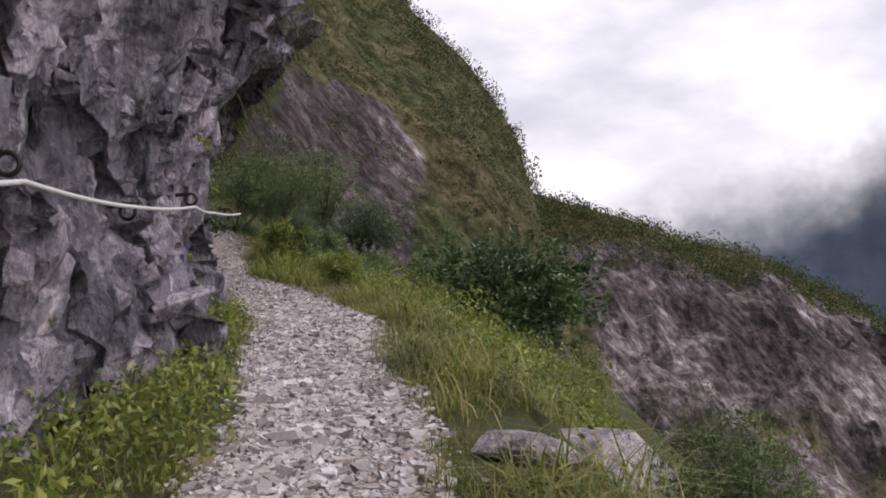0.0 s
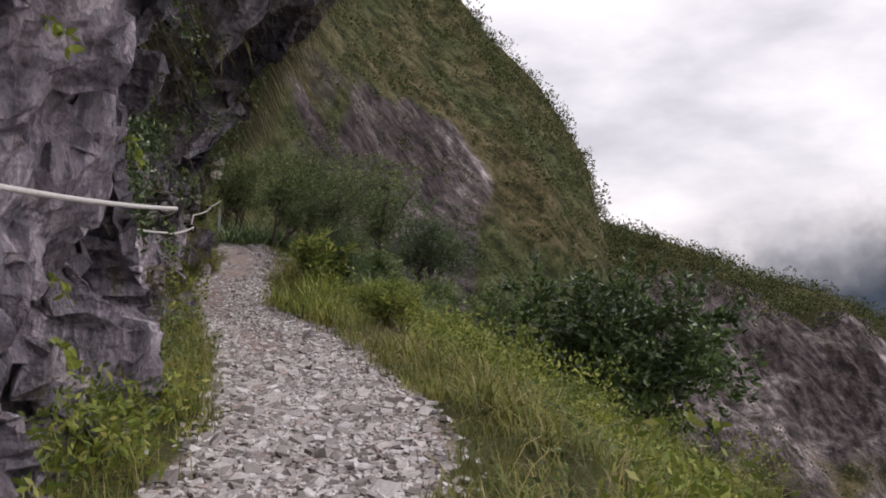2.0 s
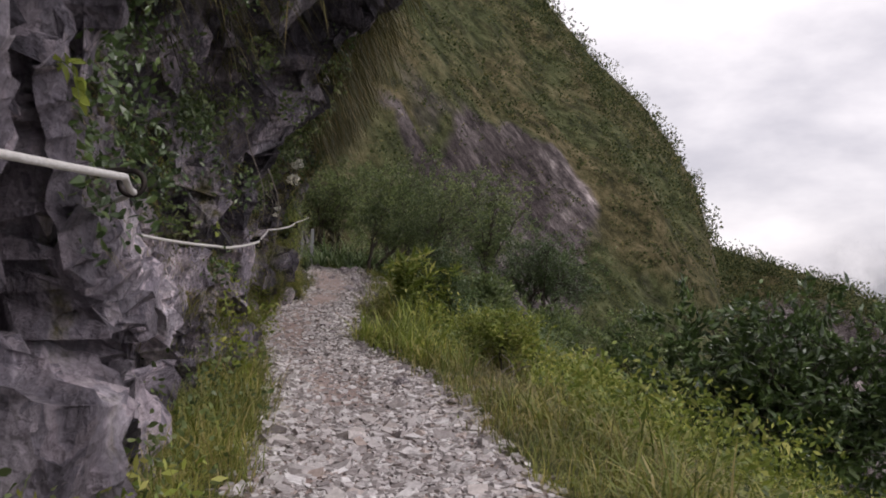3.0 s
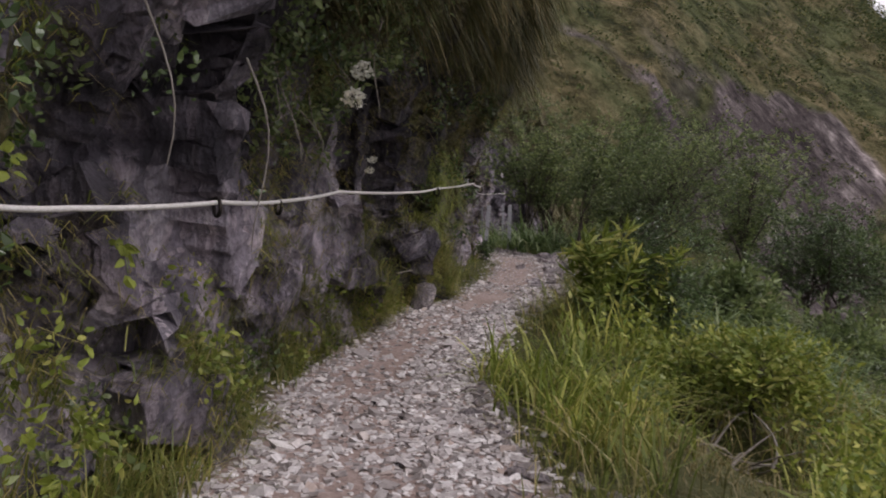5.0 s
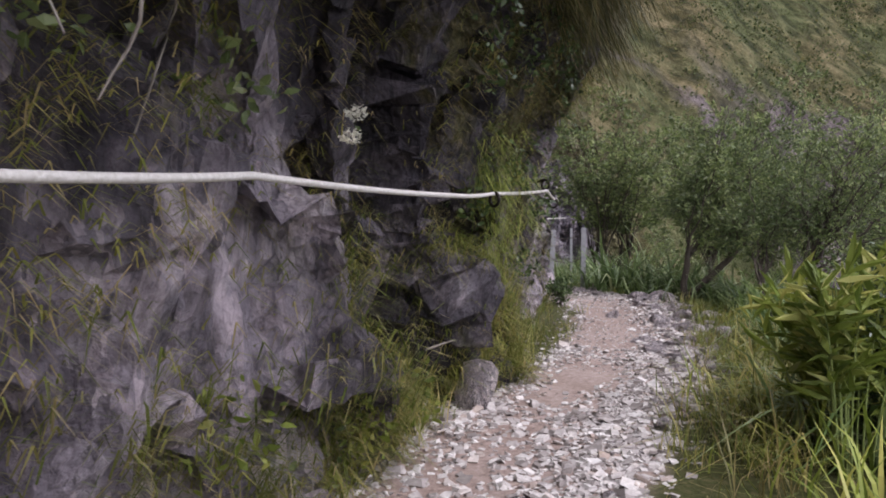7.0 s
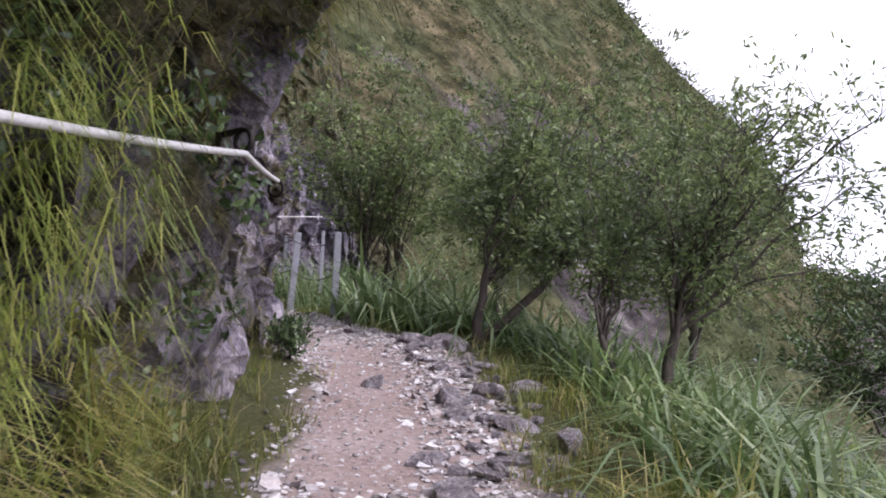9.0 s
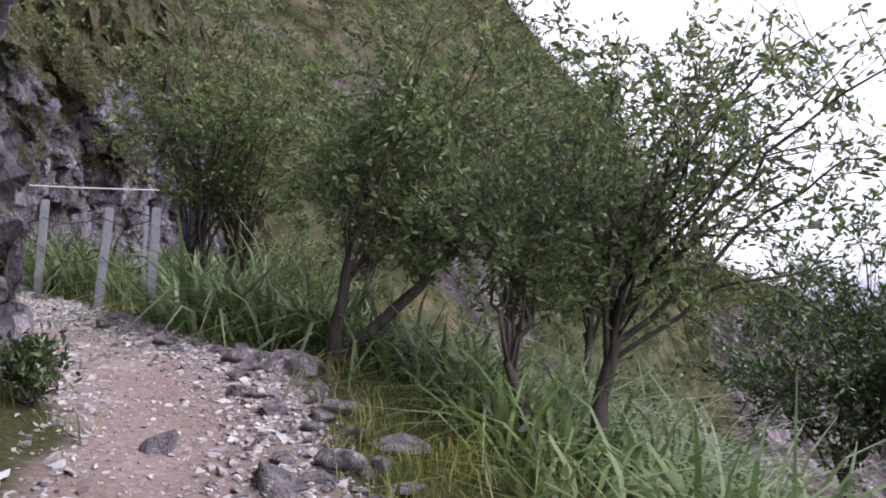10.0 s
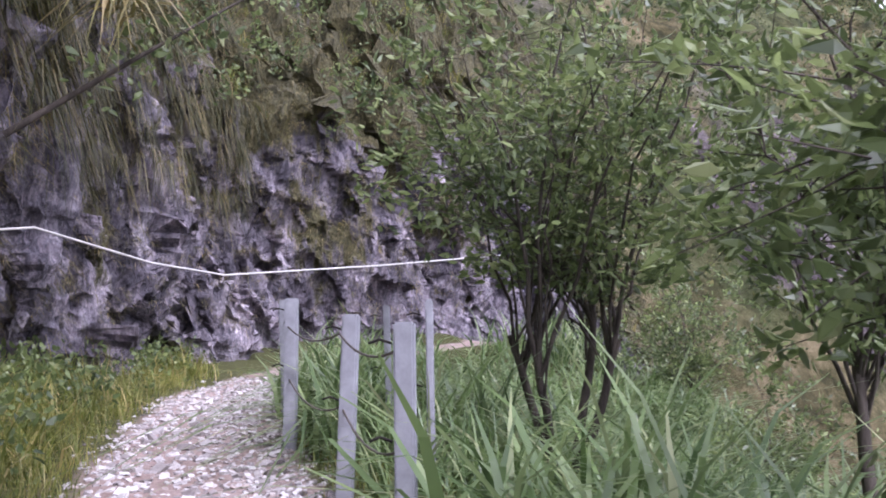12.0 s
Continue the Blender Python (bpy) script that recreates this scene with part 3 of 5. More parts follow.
# moss and grass take the ledges, the upper slope and patches of the long wall
patch = fbm(cl_s / 1.7, cl_h / 1.5, 101)
# places along the wall, in metres of its length from the first wall point
nose_one = float(wall_s[np.argmin(np.hypot(wall[:, 0] + 2.95, wall[:, 1] - 10.6))])
nose_two = float(wall_s[np.argmin(np.hypot(wall[:, 0] + 8.05, wall[:, 1] - 24.4))])
green_low = np.clip((cl_s - nose_one - 4.5) / 2.0, 0, 1) * (0.08 + 0.26 * np.clip((cl_h - 1.5) / 0.8, 0, 1)) + 0.08
cl_moss = np.clip(green_low + 1.3 * patch + 0.55 * np.clip((cl_h - 4.2) / 1.5, 0, 1), 0, 1)
cl_moss = np.clip(cl_moss + 0.2 * (np.clip((wall[:, 1] - 18.5) / 1.0, 0, 1) * np.clip((25 - wall[:, 1]) / 1.0, 0, 1))[:, None], 0, 1)
cl_moss = np.where((cl_s < nose_one - 0.5) & (cl_h < 4.6), np.clip(0.02 + 0.9 * patch, 0, 0.6), cl_moss)


def cliff():
    me = mesh_of("wall_cliff", cl_p.reshape(-1, 3), grid_faces(*cl_s.shape), ROCK, False)
    at = me.attributes.new("moss", "FLOAT", "POINT")
    at.data.foreach_set("value", cl_moss.ravel().astype(np.float32))
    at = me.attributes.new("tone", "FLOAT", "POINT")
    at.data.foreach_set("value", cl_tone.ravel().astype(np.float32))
    return tagged(new("wall_cliff", me), "craggy grey purple cliff overhanging the trail, mossy in places", "cliff", kind="structure")


cliff()


# ---- plants: blades, leaves, branches ----
def blades(p, az, length, width, bend, rise=1.0, segs=4, droop=1.0):
    """Grass blades as narrow folded strips: base places, headings, lengths, widths and how far each arches over."""
    n = len(p)
    t = np.linspace(0, 1, segs)
    fwd = np.stack([np.cos(az), np.sin(az), np.zeros(n)], 1)
    side = np.stack([-np.sin(az), np.cos(az), np.zeros(n)], 1)
    out = length[:, None] * bend[:, None] * (0.25 * t + 0.75 * t ** 2)[None]
    up = length[:, None] * (rise * t[None] - droop * 0.62 * bend[:, None] * t[None] ** 2.2)
    mid = p[:, None] + fwd[:, None] * out[..., None]
    mid[..., 2] += up
    w = width[:, None] * (np.clip(1 - t, 0.04, 1) ** 0.6 * (0.65 + 0.5 * np.sin(math.pi * np.clip(t * 1.2, 0, 1))))[None]
    v = np.stack([mid - side[:, None] * w[..., None] / 2, mid + side[:, None] * w[..., None] / 2], 2).reshape(-1, 3)
    b = (np.arange(n) * segs * 2)[:, None] + (np.arange(segs - 1) * 2)[None]
    f = np.stack([b, b + 1, b + 3, b + 2], -1).reshape(-1, 4)
    return v, f


def leaves(p, along_dir, length, width, simple=False):
    """Flat pointed leaves of six corners each, or of four where they stay far off."""
    n = len(p)
    d = along_dir / np.linalg.norm(along_dir, axis=1)[:, None]
    r = rng.normal(size=(n, 3)) * np.array([1, 1, 0.45])
    side = np.cross(d, r)
    side /= np.linalg.norm(side, axis=1)[:, None] + 1e-9
    up = np.cross(side, d)
    L, W = length[:, None], width[:, None]
    if simple:
        return np.stack([p, p + d * L * 0.5 + side * W * 0.5, p + d * L, p + d * L * 0.5 - side * W * 0.5], 1).reshape(-1, 3), np.arange(n * 4).reshape(-1, 4)
    v = np.stack([p, p + d * L * 0.3 + side * W * 0.5 + up * W * 0.12, p + d * L * 0.68 + side * W * 0.42 + up * W * 0.06, p + d * L - up * L * 0.12,
                  p + d * L * 0.68 - side * W * 0.42 + up * W * 0.06, p + d * L * 0.3 - side * W * 0.5 + up * W * 0.12], 1).reshape(-1, 3)
    return v, np.arange(n * 6).reshape(-1, 6)


def tube(points, radii, sides=6):
    p = np.asarray(points, float)
    r = np.asarray(radii, float)
    t = np.gradient(p, axis=0)
    t /= np.linalg.norm(t, axis=1)[:, None] + 1e-9
    ref = np.where(np.abs(t[:, 2:3]) > 0.9, np.array([[1.0, 0, 0]]), np.array([[0, 0, 1.0]]))
    u = np.cross(t, ref)
    u /= np.linalg.norm(u, axis=1)[:, None] + 1e-9
    w = np.cross(t, u)
    a = np.linspace(0, 2 * math.pi, sides, endpoint=False)
    v = p[:, None] + r[:, None, None] * (np.cos(a)[None, :, None] * u[:, None] + np.sin(a)[None, :, None] * w[:, None])
    i = np.arange(len(p) - 1)[:, None] * sides + np.arange(sides)[None]
    j = np.arange(len(p) - 1)[:, None] * sides + (np.arange(sides)[None] + 1) % sides
    return v.reshape(-1, 3), np.stack([i, j, j + sides, i + sides], -1).reshape(-1, 4)


def join(pieces):
    vs, fs, k = [], [], 0
    for v, f in pieces:
        vs.append(v)
        fs.append(f + k)
        k += len(v)
    return np.concatenate(vs), np.concatenate(fs)


def bezier(a, b, c, n):
    t = np.linspace(0, 1, n)[:, None]
    return (1 - t) ** 2 * a + 2 * t * (1 - t) * b + t * t * c


def in_ball(n, hollow=0.0):
    d = rng.normal(size=(n, 3))
    d /= np.linalg.norm(d, axis=1)[:, None]
    return d * (hollow + (1 - hollow) * rng.random(n)[:, None] ** (1 / 3))


def tree(name, foot, stems, crown, reach, limbs, twigs, per_twig, leaf, label, category="tree", bark=None, leaf_mat=None, radius=0.06, fork=0.5, spread=0.04, simple=False):
    """A woody plant. stems: places of the forks above the foot; crown and reach: middle and half sizes of the leafy mass."""
    foot, crown, reach = np.array(foot, float), np.array(crown, float), np.array(reach, float)
    thing = base(name, *foot, label, category)
    wood, tips, dirs = [], [], []
    for stem in stems:
        top = np.array(stem, float)
        m = (foot + top) / 2 + rng.normal(size=3) * np.array([0.06, 0.06, 0.0])
        line = bezier(foot, m, top, 7)
        line[1:-1] += rng.normal(size=(5, 3)) * radius * 0.25
        wood.append(tube(np.vstack([foot - [0, 0, 0.15], line]) - foot, np.concatenate([[radius * 1.5], np.linspace(radius * 1.15, radius * 0.75, 7)]), 9))
    part("trunk", mesh_of("trunk", *join(wood), bark or BARK, True), thing)
    for k in range(limbs):
        wood = []
        start = np.array(stems[k % len(stems)], float)
        start = foot + (start - foot) * rng.uniform(0.72, 1.0)
        goal = crown + in_ball(1, 0.25)[0] * reach * 0.85
        bow = start + (goal - start) * 0.45 + np.array([0, 0, 0.22]) * np.linalg.norm(goal - start) + rng.normal(size=3) * 0.1
        line = bezier(start, bow, goal, 9)
        line[1:-1] += rng.normal(size=(7, 3)) * 0.025
        wood.append(tube(line - foot, np.linspace(radius * fork * rng.uniform(0.45, 1.0), radius * 0.12, 9), 6))
        for _ in range(twigs):
            a = line[rng.integers(3, 9)]
            b = a + rng.normal(size=3) * reach * 0.3 + np.array([0, 0, 0.12])
            out = (b - crown) / reach
            if np.linalg.norm(out) > 1.08:
                b = crown + out / np.linalg.norm(out) * reach * 1.08
            tw = bezier(a, (a + b) / 2 + rng.normal(size=3) * 0.06, b, 5)
            wood.append(tube(tw - foot, np.linspace(radius * 0.11, 0.002, 5), 3))
            n = max(1, int(per_twig * rng.uniform(0.4, 1.5)))
            at = rng.integers(1, 5, n)
            tips.append(tw[at] + rng.normal(size=(n, 3)) * spread)
            dirs.append((b - a)[None] / (np.linalg.norm(b - a) + 1e-6) + rng.normal(size=(n, 3)) * 0.75)
        part("limb", mesh_of("limb", *join(wood), bark or BARK, True), thing)
    p, d = np.concatenate(tips), np.concatenate(dirs)
    L = leaf * rng.uniform(0.6, 1.25, len(p))
    v, f = leaves(p - foot, d, L, L * rng.uniform(0.26, 0.42, len(p)), simple)
    part("crown", mesh_of("crown", v, f, leaf_mat or LEAF), thing)
    return thing


def stuff(name, v, f, mat, label, category):
    return tagged(new(name, mesh_of(name, v, f, mat)), label, category, kind="stuff")


nrm_t = np.stack([tan[:, 1], -tan[:, 0]], 1)


def beside(n, y0, y1, d0, d1, power=1.0):
    """n random places beside the trail between y0 and y1, d0 to d1 metres outside its edge (left: negative)."""
    ok = np.where((trail[:, 1] >= y0) & (trail[:, 1] <= y1))[0]
    q = rng.choice(ok, n)
    out = d0 + (d1 - d0) * rng.random(n) ** power
    d = np.where(out >= 0, trail[q, 3] + out, -trail[q, 3] + out) if d0 * d1 >= 0 else trail[q, 3] + out
    x = trail[q, 0] + nrm_t[q, 0] * d + rng.normal(size=n) * 0.05
    y = trail[q, 1] + nrm_t[q, 1] * d + rng.normal(size=n) * 0.05
    return x, y, out


def tufts(x, y, count, spread, hmin, hmax, wide, bend, segs=4):
    """Tufts of blades on the ground."""
    n = len(x)
    px = np.repeat(x, count) + rng.normal(size=n * count) * spread
    py = np.repeat(y, count) + rng.normal(size=n * count) * spread
    p = np.stack([px, py, ground_z(px, py, False) - 0.02], 1)
    az = rng.uniform(0, 2 * math.pi, n * count)
    size = np.repeat(rng.uniform(hmin, hmax, n), count) * rng.uniform(0.55, 1.1, n * count)
    return blades(p, az, size, wide * rng.uniform(0.6, 1.3, n * count), bend * rng.uniform(0.3, 1.4, n * count), 1.0, segs)


def open_at(x, y):
    """True away from the hollow in the bank with its low apron, and from the bare ledge."""
    t = np.clip(((x + 2.85) * 0.25 - (y - 19.15)) / 1.0625, 0, 3.4)
    ledge = (x > 0.45) & (x < 1.9) & (y > 4.4) & (y < 6.1)
    return (np.hypot(x + 2.85 - 0.25 * t, y - 19.15 + t) > 0.55 - 0.05 * t) & ~ledge


# short grass on both verges
pieces = []
x, y, o = beside(2600, -6, 31, 0.02, 1.4, 1.2)
ok = (fbm(x / 0.9, y / 0.9, 111) > -0.10) & open_at(x, y)
pieces.append(tufts(x[ok], y[ok], 10, 0.06, 0.10, 0.32, 0.009, 0.7, 3))
x, y, o = beside(2000, -6, 36, -0.8, -0.02)
ok = (fbm(x / 0.8, y / 0.8, 113) > -0.12) & ((y < 21) | (y > 28.5) | (rng.random(len(x)) < 0.22))
pieces.append(tufts(x[ok], y[ok], 14, 0.06, 0.12, 0.42, 0.008, 0.7, 3))
x, y, o = beside(480, 27.5, 36, -1.9, -0.25)
pieces.append(tufts(x, y, 18, 0.1, 0.3, 0.75, 0.016, 0.9))
x, y, o = beside(900, 11, 24, -0.75, -0.08)
ok = fbm(x / 0.7, y / 0.7, 115) > -0.06
pieces.append(tufts(x[ok], y[ok], 16, 0.07, 0.2, 0.55, 0.010, 0.8, 4))
stuff("verge_grass", *join(pieces), GRASS, "short green grass along the edges of the trail", "grass")

# tall soft grass on the outer bank of the first stretch
x, y, o = beside(2900, 3, 23.5, 0.4, 5.5, 1.2)
ok = (fbm(x / 1.1, y / 1.1, 117) > -0.05) & ((o < 2.0) | (y > 12)) & (open_at(x, y))
x, y = x[ok], y[ok]
high = fbm(x / 1.4, y / 1.4, 121) > 0.04
stuff("tall_grass", *join([tufts(x[~high], y[~high], 12, 0.1, 0.2, 0.5, 0.011, 0.9), tufts(x[high], y[high], 14, 0.12, 0.4, 0.8, 0.015, 1.1)]), GRASS, "tall bright green grass on the outer bank", "grass")
x, y, o = beside(600, 3, 24, 0.1, 5.0)
ok = open_at(x, y)
x, y = x[ok], y[ok]
stuff("dry_grass", *tufts(x, y, 13, 0.1, 0.2, 0.6, 0.009, 1.0), DRY, "pale dry grass blades among the green", "grass")
x, y, o = beside(900, 2, 25, 0.5, 7.5)
ok = (fbm(x / 1.6, y / 1.6, 119) > -0.02) & (open_at(x, y))
xl, yl, o = beside(170, -1, 24, -0.75, -0.15)
n = 26
cx, cy = np.repeat(np.concatenate([x[ok], xl]), n), np.repeat(np.concatenate([y[ok], yl]), n)
p = np.stack([cx, cy, ground_z(cx, cy, False) + 0.2], 1) + in_ball(len(cx)) * np.array([0.24, 0.24, 0.24])
L = rng.uniform(0.03, 0.065, len(p))
stuff("weeds", *leaves(p, rng.normal(size=p.shape) + np.array([0, 0, 0.3]), L, L * 0.5), LEAF, "small leafy weeds growing through the bank's grass", "weeds")

# thin short grass on the low apron before the hollow
x, y, o = beside(1500, 13.5, 19.5, 0.05, 3.2)
ok = ~open_at(x, y) & (np.hypot(x + 2.85, y - 19.1) > 0.6)
stuff("apron_grass", *tufts(x[ok], y[ok], 9, 0.07, 0.08, 0.26, 0.009, 0.9, 3), DRY, "short dry grass on stony soil before the hollow", "grass")

# broad arching reeds by the trees and the fence
x1, y1, o = beside(300, 21.0, 27.2, 0.75, 3.4)
x2, y2 = rng.uniform(-9.2, -4.5, 760), rng.uniform(28.3, 37, 760)
x3, y3 = rng.uniform(-13.5, -8.0, 720), rng.uniform(31.0, 41, 720)
x3, y3 = np.concatenate([x3, rng.uniform(-16, -11.5, 300)]), np.concatenate([y3, rng.uniform(33.5, 43, 300)])
x4, y4, o = beside(210, 28.8, 37, 0.3, 1.0)
def clear(x, y):
    q, dd = along(x, y)
    ok = (dd > trail[q, 3] + 0.2) & (np.hypot(x + 9.5, y - 29.0) > 0.35)
    return x[ok], y[ok]


pieces = [tufts(*clear(x1, y1), 13, 0.13, 0.6, 1.15, 0.034, 1.2), tufts(*clear(np.concatenate([x2, x3]), np.concatenate([y2, y3])), 10, 0.15, 0.9, 1.6, 0.044, 1.25), tufts(*clear(x4, y4), 10, 0.1, 0.5, 1.0, 0.022, 0.8)]
stuff("reed_bed", *join(pieces), REED, "broad-bladed arching reeds below the trees", "reeds")
x, y = rng.uniform(-4.6, -1.0, 260), rng.uniform(17.2, 23.0, 260)
x, y = clear(x, y)
ok = (open_at(x, y)) & (fbm(x / 1.3, y / 1.3, 127) > -0.08)
stuff("bank_reed", *tufts(x[ok], y[ok], 15, 0.14, 0.45, 0.95, 0.022, 0.9), FERN, "bright green leafy reeds covering the bank", "reeds")
# pale plumes standing over the bank
stuff("plume_grass", *tufts(np.array([-2.7, -2.4, -3.0, -2.1, -3.1, -2.6]), np.array([20.6, 21.1, 20.2, 21.6, 19.7, 19.75]), 40, 0.08, 0.9, 1.3, 0.012, 1.2), DRY, "pale arching plume grass on the bank", "grass")


# leafy clumps over the bank, finer and yellower than the bushes
x, y, o = beside(270, 6, 20.5, 0.95, 3.9)
x2, y2, o = beside(60, 8, 19, 1.6, 5.5)
x, y = np.concatenate([x, x2]), np.concatenate([y, y2])
ok = open_at(x, y) & (fbm(x / 1.5, y / 1.5, 123) > -0.05)
x, y = x[ok], y[ok]
n = 150
half = np.repeat(rng.uniform(0.16, 0.42, len(x)), n)
cx, cy = np.repeat(x, n), np.repeat(y, n)
p = np.stack([cx, cy, ground_z(cx, cy, False) + half * 1.1], 1) + in_ball(len(cx), 0.35) * (half * np.array([[1.0], [1.0], [1.15]])).T
L = rng.uniform(0.04, 0.085, len(p))
stuff("bank_shrubs", *leaves(p, rng.normal(size=p.shape) + np.array([0, 0, 0.5]), L, L * 0.4, True), FERN, "fine yellow-green leafy shrubs crowding the bank", "shrubs")
# bright weeds at the first cliff's foot
x, y, o = beside(90, 2.5, 11.0, -0.75, -0.12)
n = 60
cx, cy = np.repeat(x, n), np.repeat(y, n)
p = np.stack([cx, cy, ground_z(cx, cy, False) + 0.18], 1) + in_ball(len(cx)) * np.array([0.2, 0.2, 0.24])
L = rng.uniform(0.04, 0.09, len(p))
stuff("cliff_foot_weeds", *leaves(p, rng.normal(size=p.shape) + np.array([0, 0, 0.5]), L, L * 0.35, True), FERN, "yellow-green leafy weeds at the cliff's foot", "weeds")


def bamboo(x, y, height, wide, stalks, label):
    """A clump of thin leafy canes."""
    z = gz(x, y)
    thing = base("bamboo_plant", x, y, z, label, "bamboo")
    for _ in range(stalks):
        az, out = rng.uniform(0, 2 * math.pi), wide * math.sqrt(rng.random())
        top = np.array([math.cos(az) * out, math.sin(az) * out, height * rng.uniform(0.6, 1.05)])
        line = bezier(top * [0.3, 0.3, 0] - [0, 0, 0.05], top * [0.45, 0.45, 0.7], top, 8)
        cane = part("cane", mesh_of("cane", *tube(line, np.linspace(0.007, 0.003, 8), 5), CANE, True), thing)
        k = rng.integers(3, 8, 26)
        d = np.stack([rng.normal(size=26), rng.normal(size=26), rng.uniform(-0.1, 1.3, 26)], 1)
        L = rng.uniform(0.12, 0.26, 26)
        part("foliage", mesh_of("foliage", *leaves(line[k], d, L, L * 0.15), FERN), cane)


CANE = plain("cane", (0.12, 0.17, 0.05), (0.25, 0.29, 0.1), 20, 0.6)
bamboo(-4.5, 20.95, 1.05, 0.48, 24, "fresh green bamboo clump with long pointed leaves")
bamboo(-4.2, 21.3, 0.9, 0.45, 16, "fresh green bamboo clump with long pointed leaves")


# leafy undergrowth at the foot of the far cliff
x, y, o = beside(150, 26.5, 36, -2.0, -0.35)
n = 40
cx, cy = np.repeat(x, n), np.repeat(y, n)
p = np.stack([cx, cy, ground_z(cx, cy, False) + 0.22], 1) + in_ball(len(cx)) * np.array([0.28, 0.28, 0.3])
L = rng.uniform(0.05, 0.11, len(p))
stuff("undergrowth", *leaves(p, rng.normal(size=p.shape) + np.array([0, 0, 0.3]), L, L * 0.5), LEAF, "leafy undergrowth along the cliff's foot", "undergrowth")


# ---- plants on the cliff ----
def on_cliff(n, y0, y1, h0, h1, need=0.0):
    """Random places on the cliff's face where moss grows, with the way out of the wall."""
    ci = np.where((wall[:, 1] >= y0) & (wall[:, 1] <= y1))[0]
    hi = np.where((rows_h >= h0) & (rows_h <= h1))[0]
    step = np.gradient(rows_h)[hi]
    a, b = rng.choice(ci, n), rng.choice(hi, n, p=step / step.sum())
    ok = cl_moss[a, b] + 0.25 * (rng.random(n) - 0.5) > need
    a, b = a[ok], b[ok]
    return cl_p[a, b], np.arctan2(wnrm[a, 1], wnrm[a, 0])


def cliff_tufts(p, az, count, hmin, hmax, wide, bend, rise, droop):
    n = len(p)
    pp = np.repeat(p, count, 0) + rng.normal(size=(n * count, 3)) * 0.05
    a = np.repeat(az + rng.normal(size=n) * 0.4, count) + rng.normal(size=n * count) * 0.8
    size = np.repeat(rng.uniform(hmin, hmax, n), count) * rng.uniform(0.5, 1.1, n * count)
    return blades(pp, a, size, wide * rng.uniform(0.6, 1.3, n * count), bend * rng.uniform(0.5, 1.3, n * count), rise, 3, droop)


pieces = [cliff_tufts(*on_cliff(3000, 11, 25.8, 0.1, 3.8, 0.16), 11, 0.14, 0.40, 0.007, 0.6, 0.35, 1.9),
          cliff_tufts(*on_cliff(3000, 26, 44, 0.6, 7.0, -0.02), 11, 0.25, 0.6, 0.010, 0.55, 0.35, 1.9),
          cliff_tufts(*on_cliff(260, 0, 11, 0.2, 4.5, 0.33), 10, 0.10, 0.28, 0.006, 0.55, 0.4, 1.8)]
stuff("cliff_grass", *join(pieces), DRY, "olive and brown grass hanging from cracks in the cliff", "grass")
pieces = [cliff_tufts(*on_cliff(900, 16.0, 25.6, 3.0, 5.3, 0.0), 18, 0.3, 0.9, 0.016, 0.65, 0.35, 3.0),
          cliff_tufts(*on_cliff(420, 11.3, 16.5, 2.7, 5.2, 0.05), 16, 0.25, 0.7, 0.014, 0.7, 0.4, 2.6),
          cliff_tufts(*on_cliff(420, 20.5, 25.3, 3.2, 5.0, 0.0), 18, 0.4, 1.0, 0.016, 0.6, 0.35, 3.4),
          cliff_tufts(*on_cliff(800, 27.0, 38, 2.8, 6.8, 0.1), 22, 0.5, 1.1, 0.016, 0.42, 0.25, 4.4)]
stuff("hanging_grass", *join(pieces), HANGING, "long dry grass curtains hanging from the overhang", "grass")
pieces = [cliff_tufts(*on_cliff(900, 13.5, 25.6, 0.0, 2.8, 0.14), 12, 0.15, 0.4, 0.009, 0.6, 0.55, 1.6), cliff_tufts(*on_cliff(500, 19.0, 22.5, 0.0, 1.2, 0.0), 14, 0.2, 0.5, 0.010, 0.7, 0.6, 1.4), cliff_tufts(*on_cliff(900, 12.5, 23, 0.0, 0.8, 0.1), 14, 0.2, 0.5, 0.010, 0.7, 0.7, 1.2), cliff_tufts(*on_cliff(600, 14.5, 18.5, 0.9, 2.6, 0.14), 12, 0.15, 0.38, 0.009, 0.6, 0.5, 1.8), cliff_tufts(*on_cliff(1000, 10.5, 27, 4.2, 9, 0.15), 12, 0.3, 0.8, 0.014, 0.55, 0.5, 1.6), cliff_tufts(*on_cliff(1000, 9.8, 60, 4.4, 16, 0.3), 12, 0.35, 0.85, 0.02, 0.6, 0.75, 1.1),
          cliff_tufts(*on_cliff(380, 23.4, 26.8, 2.3, 5, 0.0), 18, 0.35, 0.75, 0.012, 0.5, 0.45, 2.0)]
stuff("slope_grass", *join(pieces), GRASS, "green grass on the cliff's ledges and the slope above", "grass")
near_ring = np.array([-6.95, 21.75, 1.9]) + rng.normal(size=(46, 3)) * np.array([0.10, 0.16, 0.32])
pieces = [cliff_tufts(near_ring, np.full(46, -0.4), 26, 0.25, 0.5, 0.007, 0.5, 0.35, 2.4)]
stuff("fern_clump", *join(pieces), FERN, "bright yellow-green grass clump hanging on the rock", "grass")


def leafy_clumps(name, p, az, per, size, leaf, mat, label, category):
    n = len(p)
    c = np.repeat(p, per, 0) + np.repeat(np.stack([np.cos(az), np.sin(az), np.full(n, 0.35)], 1) * size * 0.6, per, 0)
    c = c + in_ball(n * per) * size
    d = rng.normal(size=(n * per, 3)) + np.array([0, 0, 0.2])
    L = leaf * rng.uniform(0.6, 1.3, n * per)
    return stuff(name, *leaves(c, d, L, L * 0.45), mat, label, category)


